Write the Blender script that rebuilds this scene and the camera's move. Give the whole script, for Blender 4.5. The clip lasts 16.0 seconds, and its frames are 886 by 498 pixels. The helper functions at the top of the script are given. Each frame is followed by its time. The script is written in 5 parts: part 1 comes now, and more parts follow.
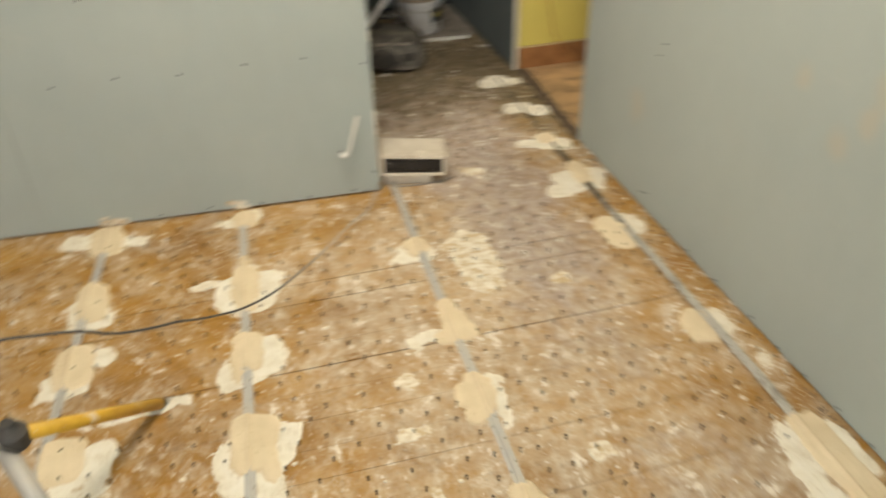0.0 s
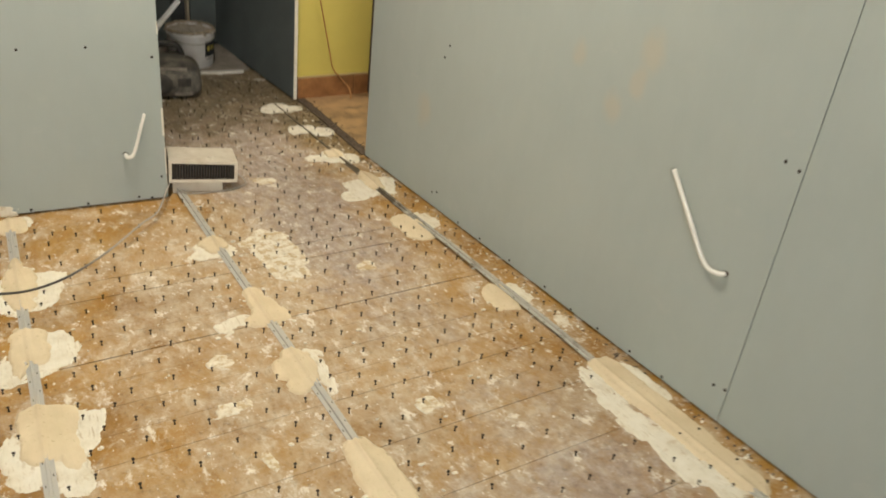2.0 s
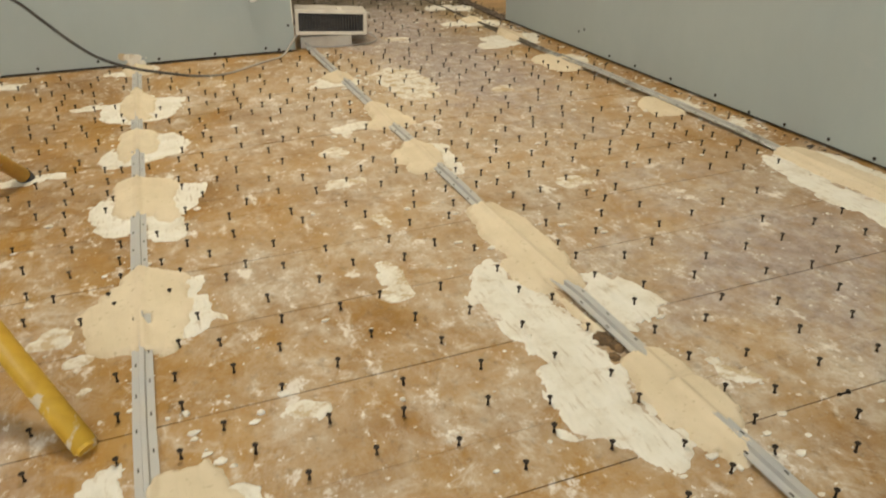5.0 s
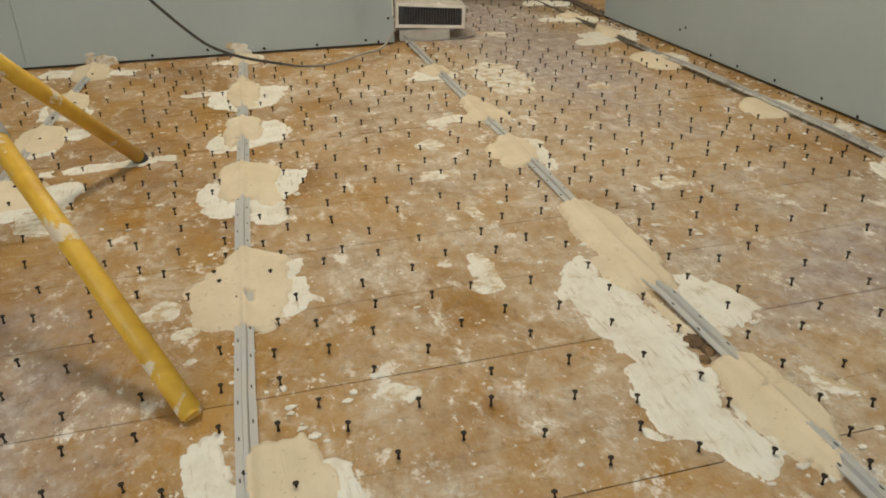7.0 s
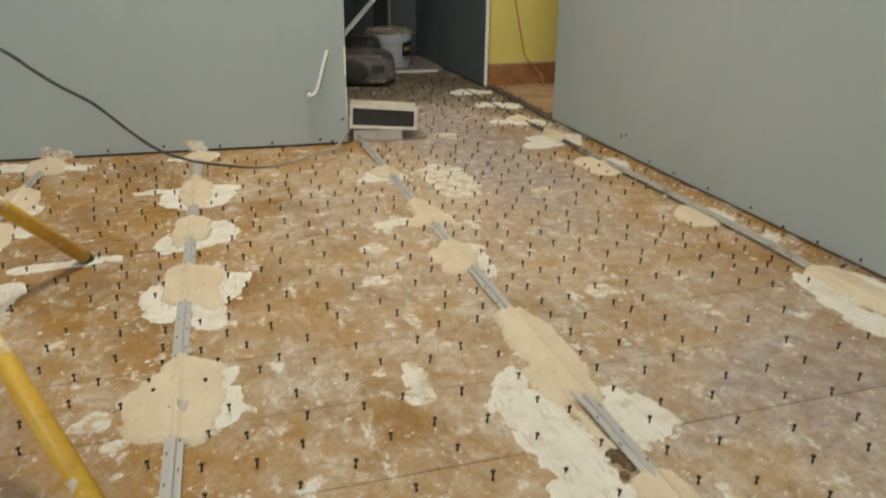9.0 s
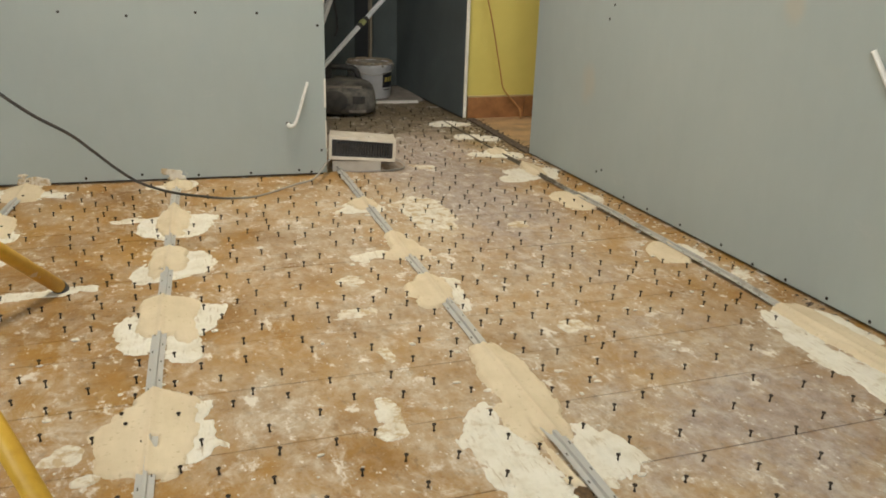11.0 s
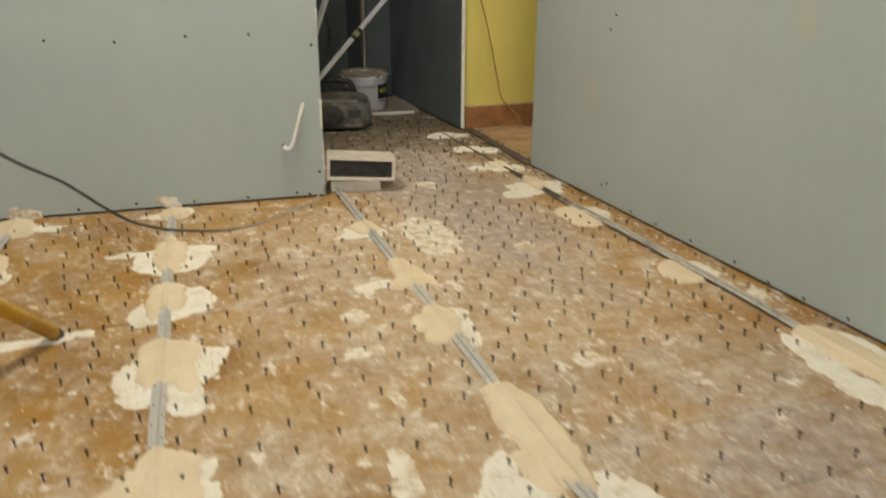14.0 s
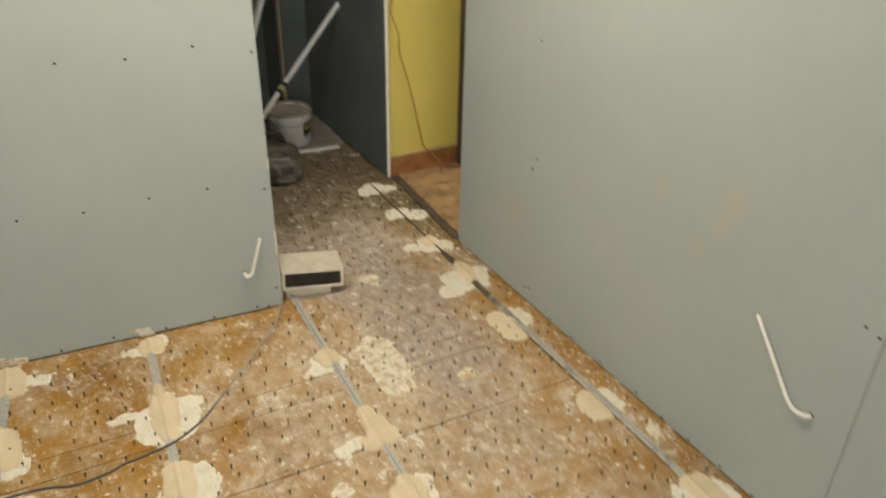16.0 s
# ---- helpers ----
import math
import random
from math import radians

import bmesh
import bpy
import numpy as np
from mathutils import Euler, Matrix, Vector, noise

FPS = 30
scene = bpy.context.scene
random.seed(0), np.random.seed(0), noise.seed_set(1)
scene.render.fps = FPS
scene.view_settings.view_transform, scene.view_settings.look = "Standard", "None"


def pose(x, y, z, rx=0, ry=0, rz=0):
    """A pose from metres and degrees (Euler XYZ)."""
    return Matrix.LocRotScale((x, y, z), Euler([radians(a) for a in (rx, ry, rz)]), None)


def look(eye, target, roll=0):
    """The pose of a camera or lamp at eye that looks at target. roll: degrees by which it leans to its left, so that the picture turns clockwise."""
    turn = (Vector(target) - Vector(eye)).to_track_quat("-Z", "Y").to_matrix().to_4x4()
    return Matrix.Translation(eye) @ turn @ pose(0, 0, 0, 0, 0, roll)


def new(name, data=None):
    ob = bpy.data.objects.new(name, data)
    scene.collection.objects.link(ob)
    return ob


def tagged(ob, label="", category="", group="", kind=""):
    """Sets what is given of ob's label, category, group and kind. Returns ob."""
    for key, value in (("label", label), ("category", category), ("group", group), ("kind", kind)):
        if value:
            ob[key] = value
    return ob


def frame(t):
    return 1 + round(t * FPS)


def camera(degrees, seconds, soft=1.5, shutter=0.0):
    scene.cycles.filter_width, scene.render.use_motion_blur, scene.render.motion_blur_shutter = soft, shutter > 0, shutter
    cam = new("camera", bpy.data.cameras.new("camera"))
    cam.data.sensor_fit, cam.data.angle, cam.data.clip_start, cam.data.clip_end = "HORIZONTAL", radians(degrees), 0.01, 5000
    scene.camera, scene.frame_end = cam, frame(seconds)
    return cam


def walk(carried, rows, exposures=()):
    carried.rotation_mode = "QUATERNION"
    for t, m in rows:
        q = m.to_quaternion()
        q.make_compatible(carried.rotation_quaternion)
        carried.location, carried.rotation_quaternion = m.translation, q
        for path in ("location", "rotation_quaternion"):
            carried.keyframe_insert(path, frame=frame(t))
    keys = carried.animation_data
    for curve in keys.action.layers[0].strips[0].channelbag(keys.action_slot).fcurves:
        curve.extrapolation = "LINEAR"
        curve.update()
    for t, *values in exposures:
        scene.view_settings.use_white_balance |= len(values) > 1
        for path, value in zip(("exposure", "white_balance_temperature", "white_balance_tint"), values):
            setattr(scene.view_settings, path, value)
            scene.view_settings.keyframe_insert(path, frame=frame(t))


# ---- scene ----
cam = camera(57.6, 16.0, soft=1.8, shutter=0.8)
PATH = [
    (0, (-0.263, 0.294, 1.659), (0.126, 1.847, 0.459), -1.6),
    (0.1, (-0.324, 0.283, 1.657), (0.165, 1.817, 0.470), -1.2),
    (0.5, (-0.465, 0.217, 1.646), (0.168, 1.743, 0.519), 0.0),
    (1, (-0.407, 0.079, 1.609), (0.188, 1.678, 0.566), -0.9),
    (1.5, (-0.398, 0.059, 1.557), (0.442, 1.52, 0.48), 3.7),
    (2, (-0.491, 0.159, 1.364), (0.501, 1.6, 0.394), 6.9),
    (2.5, (-0.418, 0.159, 1.031), (0.466, 1.783, 0.268), 1.7),
    (3, (-0.419, 0.141, 0.771), (0.397, 1.787, -0.021), -3.0),
    (3.5, (-0.398, 0.142, 0.721), (0.317, 1.809, -0.121), -2.5),
    (4, (-0.379, 0.123, 0.696), (0.32, 1.785, -0.169), -2.5),
    (4.5, (-0.381, 0.114, 0.686), (0.289, 1.774, -0.205), -1.6),
    (4.8, (-0.393, 0.108, 0.682), (0.255, 1.765, -0.232), -1.1),
    (5, (-0.399, 0.106, 0.679), (0.244, 1.757, -0.25), -0.8),
    (5.2, (-0.406, 0.105, 0.675), (0.206, 1.759, -0.268), -1.1),
    (7.3, (-0.42, 0.089, 0.689), (0.022, 1.801, -0.246), -1.2),
    (7.5, (-0.415, 0.088, 0.69), (0.033, 1.8, -0.241), -1.2),
    (8, (-0.398, 0.083, 0.701), (0.074, 1.805, -0.198), -1.2),
    (8.5, (-0.384, 0.074, 0.731), (0.134, 1.822, -0.092), -0.2),
    (9, (-0.373, 0.061, 0.755), (0.18, 1.827, -0.004), 0.6),
    (9.2, (-0.376, 0.058, 0.765), (0.193, 1.826, 0.028), 0.9),
    (11.5, (-0.362, 0.038, 0.783), (0.247, 1.816, 0.098), 1.8),
    (11.6, (-0.357, 0.036, 0.783), (0.252, 1.815, 0.102), 1.7),
    (12, (-0.355, 0.033, 0.786), (0.265, 1.811, 0.111), 1.8),
    (12.5, (-0.353, 0.029, 0.787), (0.278, 1.804, 0.115), 1.9),
    (13, (-0.342, 0.025, 0.784), (0.295, 1.797, 0.11), 1.6),
    (13.5, (-0.333, 0.034, 0.784), (0.324, 1.789, 0.083), 1.1),
    (14, (-0.362, 0.139, 0.836), (0.251, 1.906, 0.129), 0.1),
    (14.5, (-0.444, 0.234, 1.053), (0.254, 1.891, 0.177), 4.1),
    (15, (-0.497, 0.295, 1.46), (0.192, 1.939, 0.554), 5.5),
    (15.5, (-0.494, 0.284, 1.759), (0.238, 1.891, 0.818), 3.5),
    (16, (-0.507, 0.257, 1.87), (0.284, 1.771, 0.829), 1.2),
]
walk(cam, [(t, look(eye, target, roll)) for t, eye, target, roll in PATH],
     exposures=[(0, 0.17, 6700, 10), (1, 0.21, 6700, 10), (2, 0.11, 6650, 10), (3, 0.13, 6650, 10), (4, 0.02, 6700, 10), (5, 0.02, 6550, 10), (7.5, -0.20, 6200, 10), (9, -0.16, 6100, 10), (11.5, 0.01, 6350, 10), (14, -0.03, 6500, 10), (16, -0.07, 6620, 10)])

# ---- light ----
world = bpy.data.worlds.new("world")
scene.world = world
world.use_nodes = True
wn = world.node_tree.nodes
sky = wn.new("ShaderNodeTexSky")
sky.sky_type, sky.sun_disc, sky.sun_elevation, sky.sun_rotation = "NISHITA", False, radians(28), radians(200)
world.node_tree.links.new(sky.outputs[0], wn["Background"].inputs[0])
wn["Background"].inputs[1].default_value = 0.08


def area(name, m, sx, sy, watts, colour):
    lamp = bpy.data.lights.new(name, "AREA")
    lamp.shape, lamp.size, lamp.size_y, lamp.energy, lamp.color = "RECTANGLE", sx, sy, watts, colour
    ob = new(name, lamp)
    ob.matrix_world = m
    return ob


CEIL = 2.7
area("window_light", look((-1.45, -2.02, 1.55), (0.5, 2.4, 0.9)), 1.5, 1.3, 63, (0.90, 0.97, 1.0))
area("ceiling_lamp_light", look((0.0, 2.2, 2.60), (0.0, 2.2, 0)), 0.70, 0.70, 48, (1.0, 0.90, 0.74))
# added fill lamp in an unseen opening, brightens the yellow wall
area("side_fill_light", look((3.12, 3.0, 1.5), (1.2, 3.6, 0.7)), 1.1, 1.2, 30, (1.0, 0.97, 0.88))


# ---- materials ----
def material(name, rough=0.6, metal=0.0):
    m = bpy.data.materials.new(name)
    m.use_nodes = True
    nt = m.node_tree
    b = nt.nodes["Principled BSDF"]
    b.inputs["Roughness"].default_value, b.inputs["Metallic"].default_value = rough, metal
    return m, nt, b


def node(nt, kind, **sets):
    n = nt.nodes.new(kind)
    for k, v in sets.items():
        n.inputs[k.replace("_", " ")].default_value = v
    return n


def place(nt, scale=(1, 1, 1), shift=(0, 0, 0)):
    g = nt.nodes.new("ShaderNodeNewGeometry")
    mp = nt.nodes.new("ShaderNodeMapping")
    mp.inputs["Scale"].default_value, mp.inputs["Location"].default_value = scale, shift
    nt.links.new(g.outputs["Position"], mp.inputs["Vector"])
    return mp.outputs[0]


def noise_tex(nt, vec, scale, detail=4.0, rough=0.55, warp=0.0):
    n = node(nt, "ShaderNodeTexNoise", Scale=scale, Detail=detail, Roughness=rough, Distortion=warp)
    nt.links.new(vec, n.inputs["Vector"])
    return n.outputs["Fac"]


def ramp(nt, fac, stops):
    r = nt.nodes.new("ShaderNodeValToRGB")
    e = r.color_ramp.elements
    while len(e) < len(stops):
        e.new(0.5)
    for el, (p, c) in zip(e, stops):
        el.position, el.color = p, (*(c if isinstance(c, tuple) else (c, c, c)), 1)
    nt.links.new(fac, r.inputs[0])
    return r.outputs[0]


def mix(nt, fac, a, b, mode="MIX"):
    n = nt.nodes.new("ShaderNodeMix")
    n.data_type, n.blend_type = "RGBA", mode
    for sock, v in ((n.inputs[0], fac), (n.inputs[6], a), (n.inputs[7], b)):
        if isinstance(v, (int, float)):
            sock.default_value = v
        elif isinstance(v, tuple):
            sock.default_value = (*v, 1)
        else:
            nt.links.new(v, sock)
    return n.outputs[2]


def calc(nt, op, a, b):
    n = nt.nodes.new("ShaderNodeMath")
    n.operation, n.use_clamp = op, op in ("MULTIPLY", "ADD", "SUBTRACT")
    for sock, v in zip(n.inputs, (a, b)):
        if isinstance(v, (int, float)):
            sock.default_value = v
        else:
            nt.links.new(v, sock)
    return n.outputs[0]


def bump(nt, b, height, strength=0.3, distance=0.002):
    n = node(nt, "ShaderNodeBump", Strength=strength, Distance=distance)
    nt.links.new(height, n.inputs["Height"])
    nt.links.new(n.outputs[0], b.inputs["Normal"])


def spot(nt, centre, radii):
    """1 at a centre, falling to 0 at the radii."""
    g = nt.nodes.new("ShaderNodeNewGeometry")
    sub = nt.nodes.new("ShaderNodeVectorMath")
    sub.operation = "SUBTRACT"
    sub.inputs[1].default_value = centre
    nt.links.new(g.outputs["Position"], sub.inputs[0])
    div = nt.nodes.new("ShaderNodeVectorMath")
    div.operation = "DIVIDE"
    div.inputs[1].default_value = radii
    nt.links.new(sub.outputs[0], div.inputs[0])
    ln = nt.nodes.new("ShaderNodeVectorMath")
    ln.operation = "LENGTH"
    nt.links.new(div.outputs[0], ln.inputs[0])
    return calc(nt, "SUBTRACT", 1.0, ln.outputs["Value"])


def floor_material():
    m, nt, b = material("worn_ochre_boards", 0.55)
    info = nt.nodes.new("ShaderNodeObjectInfo")
    grain = noise_tex(nt, place(nt, (3, 70, 30)), 4.0, 5, 0.6, 0.2)
    tone = noise_tex(nt, place(nt), 2.6, 6, 0.68, 0.1)
    wood = ramp(nt, tone, [(0.32, (0.245, 0.112, 0.015)), (0.52, (0.375, 0.186, 0.025)), (0.70, (0.445, 0.246, 0.054))])
    wood = mix(nt, 0.22, wood, ramp(nt, grain, [(0.25, 0.35), (0.75, 1.0)]), "MULTIPLY")
    wood = mix(nt, 0.22, wood, ramp(nt, info.outputs["Random"], [(0.0, 0.62), (1.0, 1.0)]), "MULTIPLY")
    # trodden-in plaster dust: wide clouds broken by finer scuffing
    cloud = noise_tex(nt, place(nt, (1.15, 0.85, 1), (3.1, 0.4, 0)), 4.2, 9, 0.78, 0.1)
    streak = noise_tex(nt, place(nt, (1.2, 0.85, 1), (5, 8, 0)), 22.0, 7, 0.80, 0.15)
    trod = calc(nt, "ADD", spot(nt, (0.30, 1.25, 0), (0.95, 1.5, 1)), calc(nt, "ADD", spot(nt, (0.55, 2.9, 0), (0.45, 1.6, 1)), spot(nt, (0.22, 2.25, 0), (0.6, 0.75, 1))))
    dfac = calc(nt, "ADD", calc(nt, "MULTIPLY", cloud, 0.90), calc(nt, "MULTIPLY", trod, 0.16))
    dust = calc(nt, "MULTIPLY", ramp(nt, dfac, [(0.42, 0.0), (0.60, 1.0)]), ramp(nt, streak, [(0.36, 0.30), (0.60, 1.0)]))
    col = mix(nt, calc(nt, "ADD", calc(nt, "MULTIPLY", dust, 0.66), 0.02), wood, (0.575, 0.505, 0.395))
    # milky wiped-out filler with torn edges, and swirls left by the trowel
    milk = noise_tex(nt, place(nt, (1.2, 0.85, 1), (6.3, 2.7, 0)), 8.5, 9, 0.74, 0.6)
    swirl = noise_tex(nt, place(nt, (1, 1, 1), (1.2, 7.7, 0)), 6.0, 5, 0.6, 2.6)
    mk = calc(nt, "MULTIPLY", ramp(nt, milk, [(0.51, 0.0), (0.62, 0.50)]), ramp(nt, streak, [(0.40, 0.35), (0.58, 1.0)]))
    mk = calc(nt, "ADD", mk, calc(nt, "MULTIPLY", ramp(nt, swirl, [(0.56, 0.0), (0.60, 0.35), (0.64, 0.0)]), ramp(nt, milk, [(0.42, 0.0), (0.55, 1.0)])))
    col = mix(nt, mk, col, (0.635, 0.57, 0.465))
    # violet-grey ground-in dirt where the boards are walked most
    grey = noise_tex(nt, place(nt, (1, 1, 1), (7, 2, 0)), 3.8, 8, 0.78, 0.1)
    walkway = calc(nt, "ADD", spot(nt, (0.64, 1.05, 0), (0.48, 0.60, 1)), spot(nt, (0.58, 2.5, 0), (0.40, 1.1, 1)))
    walkway = calc(nt, "ADD", walkway, spot(nt, (-0.85, 1.05, 0), (0.42, 0.55, 1)))
    walkway = calc(nt, "ADD", walkway, calc(nt, "MULTIPLY", spot(nt, (0.45, 4.1, 0), (1.0, 1.5, 1)), 1.5))
    gfac = ramp(nt, calc(nt, "ADD", calc(nt, "MULTIPLY", grey, 0.74), calc(nt, "MULTIPLY", walkway, 0.37)), [(0.48, 0.0), (0.66, 0.72)])
    scuff = noise_tex(nt, place(nt, (1.2, 0.85, 1), (4, 4, 0)), 15.0, 7, 0.76, 0.1)
    gfac = calc(nt, "MULTIPLY", gfac, ramp(nt, scuff, [(0.34, 0.42), (0.54, 1.0)]))
    col = mix(nt, gfac, col, ramp(nt, streak, [(0.40, (0.255, 0.205, 0.185)), (0.60, (0.46, 0.40, 0.37))]))
    # brown muck and grit tracked over the unlit room's boards, its shade painted in
    muck_shade = noise_tex(nt, place(nt, (1, 1.4, 1), (1, 6, 0)), 9.0, 8, 0.8, 0.1)
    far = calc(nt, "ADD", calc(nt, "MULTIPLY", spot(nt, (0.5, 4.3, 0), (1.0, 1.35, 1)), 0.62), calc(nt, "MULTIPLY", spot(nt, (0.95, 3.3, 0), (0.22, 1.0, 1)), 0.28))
    muck_shade_fac = ramp(nt, calc(nt, "ADD", calc(nt, "MULTIPLY", muck_shade, 0.7), far), [(0.47, 0.0), (0.65, 0.80)])
    col = mix(nt, muck_shade_fac, col, ramp(nt, scuff, [(0.38, (0.065, 0.047, 0.020)), (0.62, (0.22, 0.168, 0.085))]))
    # dark flecks of dirt
    fleck = noise_tex(nt, place(nt, (1.2, 0.8, 1), (8, 3, 0)), 48.0, 5, 0.75, 0.1)
    col = mix(nt, 0.42, col, ramp(nt, fleck, [(0.33, 0.35), (0.46, 1.0)]), "MULTIPLY")
    # small white smears and crumbs of filler trodden flat
    white = noise_tex(nt, place(nt, (1.2, 0.8, 1), (0.3, 5, 0)), 13.0, 7, 0.72, 0.1)
    wfac = ramp(nt, white, [(0.585, 0.0), (0.645, 0.8)])
    scrape = noise_tex(nt, place(nt, (2.2, 1.5, 1), (9, 1, 0)), 7.0, 8, 0.80, 0.1)
    wfac = calc(nt, "ADD", wfac, ramp(nt, scrape, [(0.575, 0.0), (0.67, 0.7)]))
    fine = noise_tex(nt, place(nt, (1.2, 0.8, 1), (2, 9, 0)), 60.0, 3, 0.6, 0.1)
    wfac = calc(nt, "ADD", wfac, ramp(nt, fine, [(0.64, 0.0), (0.70, 0.8)]))
    col = mix(nt, wfac, col, (0.74, 0.69, 0.60))
    nt.links.new(col, b.inputs["Base Color"])
    nt.links.new(ramp(nt, dust, [(0.0, 0.42), (0.7, 0.78)]), b.inputs["Roughness"])
    b.inputs["Specular IOR Level"].default_value = 0.35
    bump(nt, b, calc(nt, "ADD", calc(nt, "MULTIPLY", grain, 0.5), calc(nt, "MULTIPLY", wfac, 0.6)), 0.35, 0.0015)
    return m


def plain_material(name, colour, rough=0.6, metal=0.0, vary=0.18, scale=6.0, relief=0.12, grain=60.0):
    m, nt, b = material(name, rough, metal)
    big = noise_tex(nt, place(nt), scale, 4, 0.6, 0.3)
    fine = noise_tex(nt, place(nt), grain, 3, 0.6)
    dark, light = tuple(c * (1 - vary) for c in colour), tuple(min(c * (1 + vary * 0.6), 0.95) for c in colour)
    col = ramp(nt, big, [(0.3, dark), (0.7, light)])
    col = mix(nt, 0.25 * min(1, vary * 4), col, ramp(nt, fine, [(0.3, 0.75), (0.7, 1.0)]), "MULTIPLY")
    nt.links.new(col, b.inputs["Base Color"])
    nt.links.new(ramp(nt, big, [(0.3, rough * 0.88), (0.7, min(1, rough * 1.1))]), b.inputs["Roughness"])
    if relief:
        bump(nt, b, fine, relief, 0.001)
    return m


def board_material():
    m, nt, b = material("green_plasterboard", 0.82)
    big = noise_tex(nt, place(nt), 1.3, 5, 0.6, 0.4)
    fine = noise_tex(nt, place(nt, (1, 1, 0.35)), 22, 4, 0.6)
    col = ramp(nt, big, [(0.3, (0.344, 0.384, 0.361)), (0.7, (0.384, 0.421, 0.393))])
    col = mix(nt, 0.10, col, ramp(nt, fine, [(0.3, 0.7), (0.7, 1.0)]), "MULTIPLY")
    scuff = noise_tex(nt, place(nt, (1, 1, 1.6), (2, 5, 1)), 5.0, 8, 0.75, 0.2)
    col = mix(nt, ramp(nt, scuff, [(0.60, 0.0), (0.72, 0.22)]), col, (0.47, 0.47, 0.42))
    # tan blotches of dried glue and grease
    blotch = noise_tex(nt, place(nt, (1, 1, 1), (4.6, 1.3, 2.2)), 14, 4, 0.6, 0.2)
    stain = None
    for c, r in (((1.09, 1.60, 0.86), 0.085), ((1.08, 1.86, 0.785), 0.06), ((1.09, 1.70, 0.68), 0.075), ((1.085, 1.63, 0.76), 0.06), ((1.03, 2.6, 0.35), 0.1)):
        s = spot(nt, c, (0.12, r * 0.7, r))
        stain = s if stain is None else calc(nt, "ADD", stain, s)
    sf = ramp(nt, calc(nt, "MULTIPLY", stain, blotch), [(0.08, 0.0), (0.32, 0.27)])
    col = mix(nt, sf, col, (0.50, 0.38, 0.22))
    nt.links.new(col, b.inputs["Base Color"])
    bump(nt, b, fine, 0.06, 0.001)
    return m


def cream_material():
    m, nt, b = material("cream_filler", 0.8)
    trowel = noise_tex(nt, place(nt, (14, 3, 8)), 4, 5, 0.6, 0.6)
    big = noise_tex(nt, place(nt), 9, 4, 0.6)
    col = ramp(nt, big, [(0.3, (0.605, 0.492, 0.322)), (0.7, (0.70, 0.585, 0.402))])
    col = mix(nt, 0.22, col, ramp(nt, trowel, [(0.3, 0.72), (0.65, 1.0)]), "MULTIPLY")
    nt.links.new(col, b.inputs["Base Color"])
    pit = noise_tex(nt, place(nt, (1, 1, 1), (2, 2, 2)), 110, 3, 0.6)
    col = mix(nt, ramp(nt, pit, [(0.30, 0.5), (0.37, 0.0)]), col, (0.36, 0.27, 0.15))
    nt.links.new(col, b.inputs["Base Color"])
    bump(nt, b, trowel, 0.45, 0.003)
    return m


def white_material(name, lo, hi, worn):
    m, nt, b = material(name, 0.88)
    torn = noise_tex(nt, place(nt, (18, 5, 8)), 5, 6, 0.65, 1.0)
    big = noise_tex(nt, place(nt), 16, 5, 0.65)
    col = ramp(nt, big, [(0.28, (0.62, 0.55, 0.42)), (0.5, (0.715, 0.665, 0.55)), (0.8, (0.78, 0.74, 0.65))])
    thin = noise_tex(nt, place(nt, (1, 1.2, 1), (6, 1, 0)), 26, 6, 0.72, 0.1)
    col = mix(nt, ramp(nt, thin, [(lo, worn), (hi, 0.0)]), col, (0.46, 0.32, 0.15))
    col = mix(nt, 0.15, col, ramp(nt, torn, [(0.34, 0.55), (0.52, 1.0)]), "MULTIPLY")
    # fine dark scores dragged through it by the trowel
    score = noise_tex(nt, place(nt, (34, 5, 8), (0, 3, 0)), 4, 4, 0.6, 0.3)
    col = mix(nt, ramp(nt, score, [(0.34, 0.5), (0.42, 0.0)]), col, (0.40, 0.29, 0.15))
    nt.links.new(col, b.inputs["Base Color"])
    bump(nt, b, torn, 0.4, 0.003)
    return m


def yellow_paint_material():
    m, nt, b = material("yellow_enamel", 0.5)
    big = noise_tex(nt, place(nt), 24, 5, 0.6, 0.4)
    spat = noise_tex(nt, place(nt, (1, 1, 1), (3, 3, 3)), 13, 5, 0.6, 0.5)
    col = ramp(nt, big, [(0.3, (0.52, 0.29, 0.022)), (0.7, (0.68, 0.41, 0.040))])
    f = ramp(nt, spat, [(0.585, 0.0), (0.62, 0.85)])
    col = mix(nt, f, col, (0.66, 0.58, 0.44))
    nt.links.new(col, b.inputs["Base Color"])
    nt.links.new(ramp(nt, f, [(0, 0.5), (1, 0.88)]), b.inputs["Roughness"])
    bump(nt, b, f, 0.5, 0.001)
    return m


def dusty_material(name, colour, dust=(0.30, 0.27, 0.23), amount=0.5, rough=0.5):
    m, nt, b = material(name, rough)
    big = noise_tex(nt, place(nt), 14, 6, 0.65, 0.5)
    f = calc(nt, "MULTIPLY", ramp(nt, big, [(0.38, 0.0), (0.68, 1.0)]), amount)
    nt.links.new(mix(nt, f, colour, dust), b.inputs["Base Color"])
    nt.links.new(ramp(nt, f, [(0, rough), (0.6, 0.9)]), b.inputs["Roughness"])
    bump(nt, b, big, 0.15, 0.001)
    return m


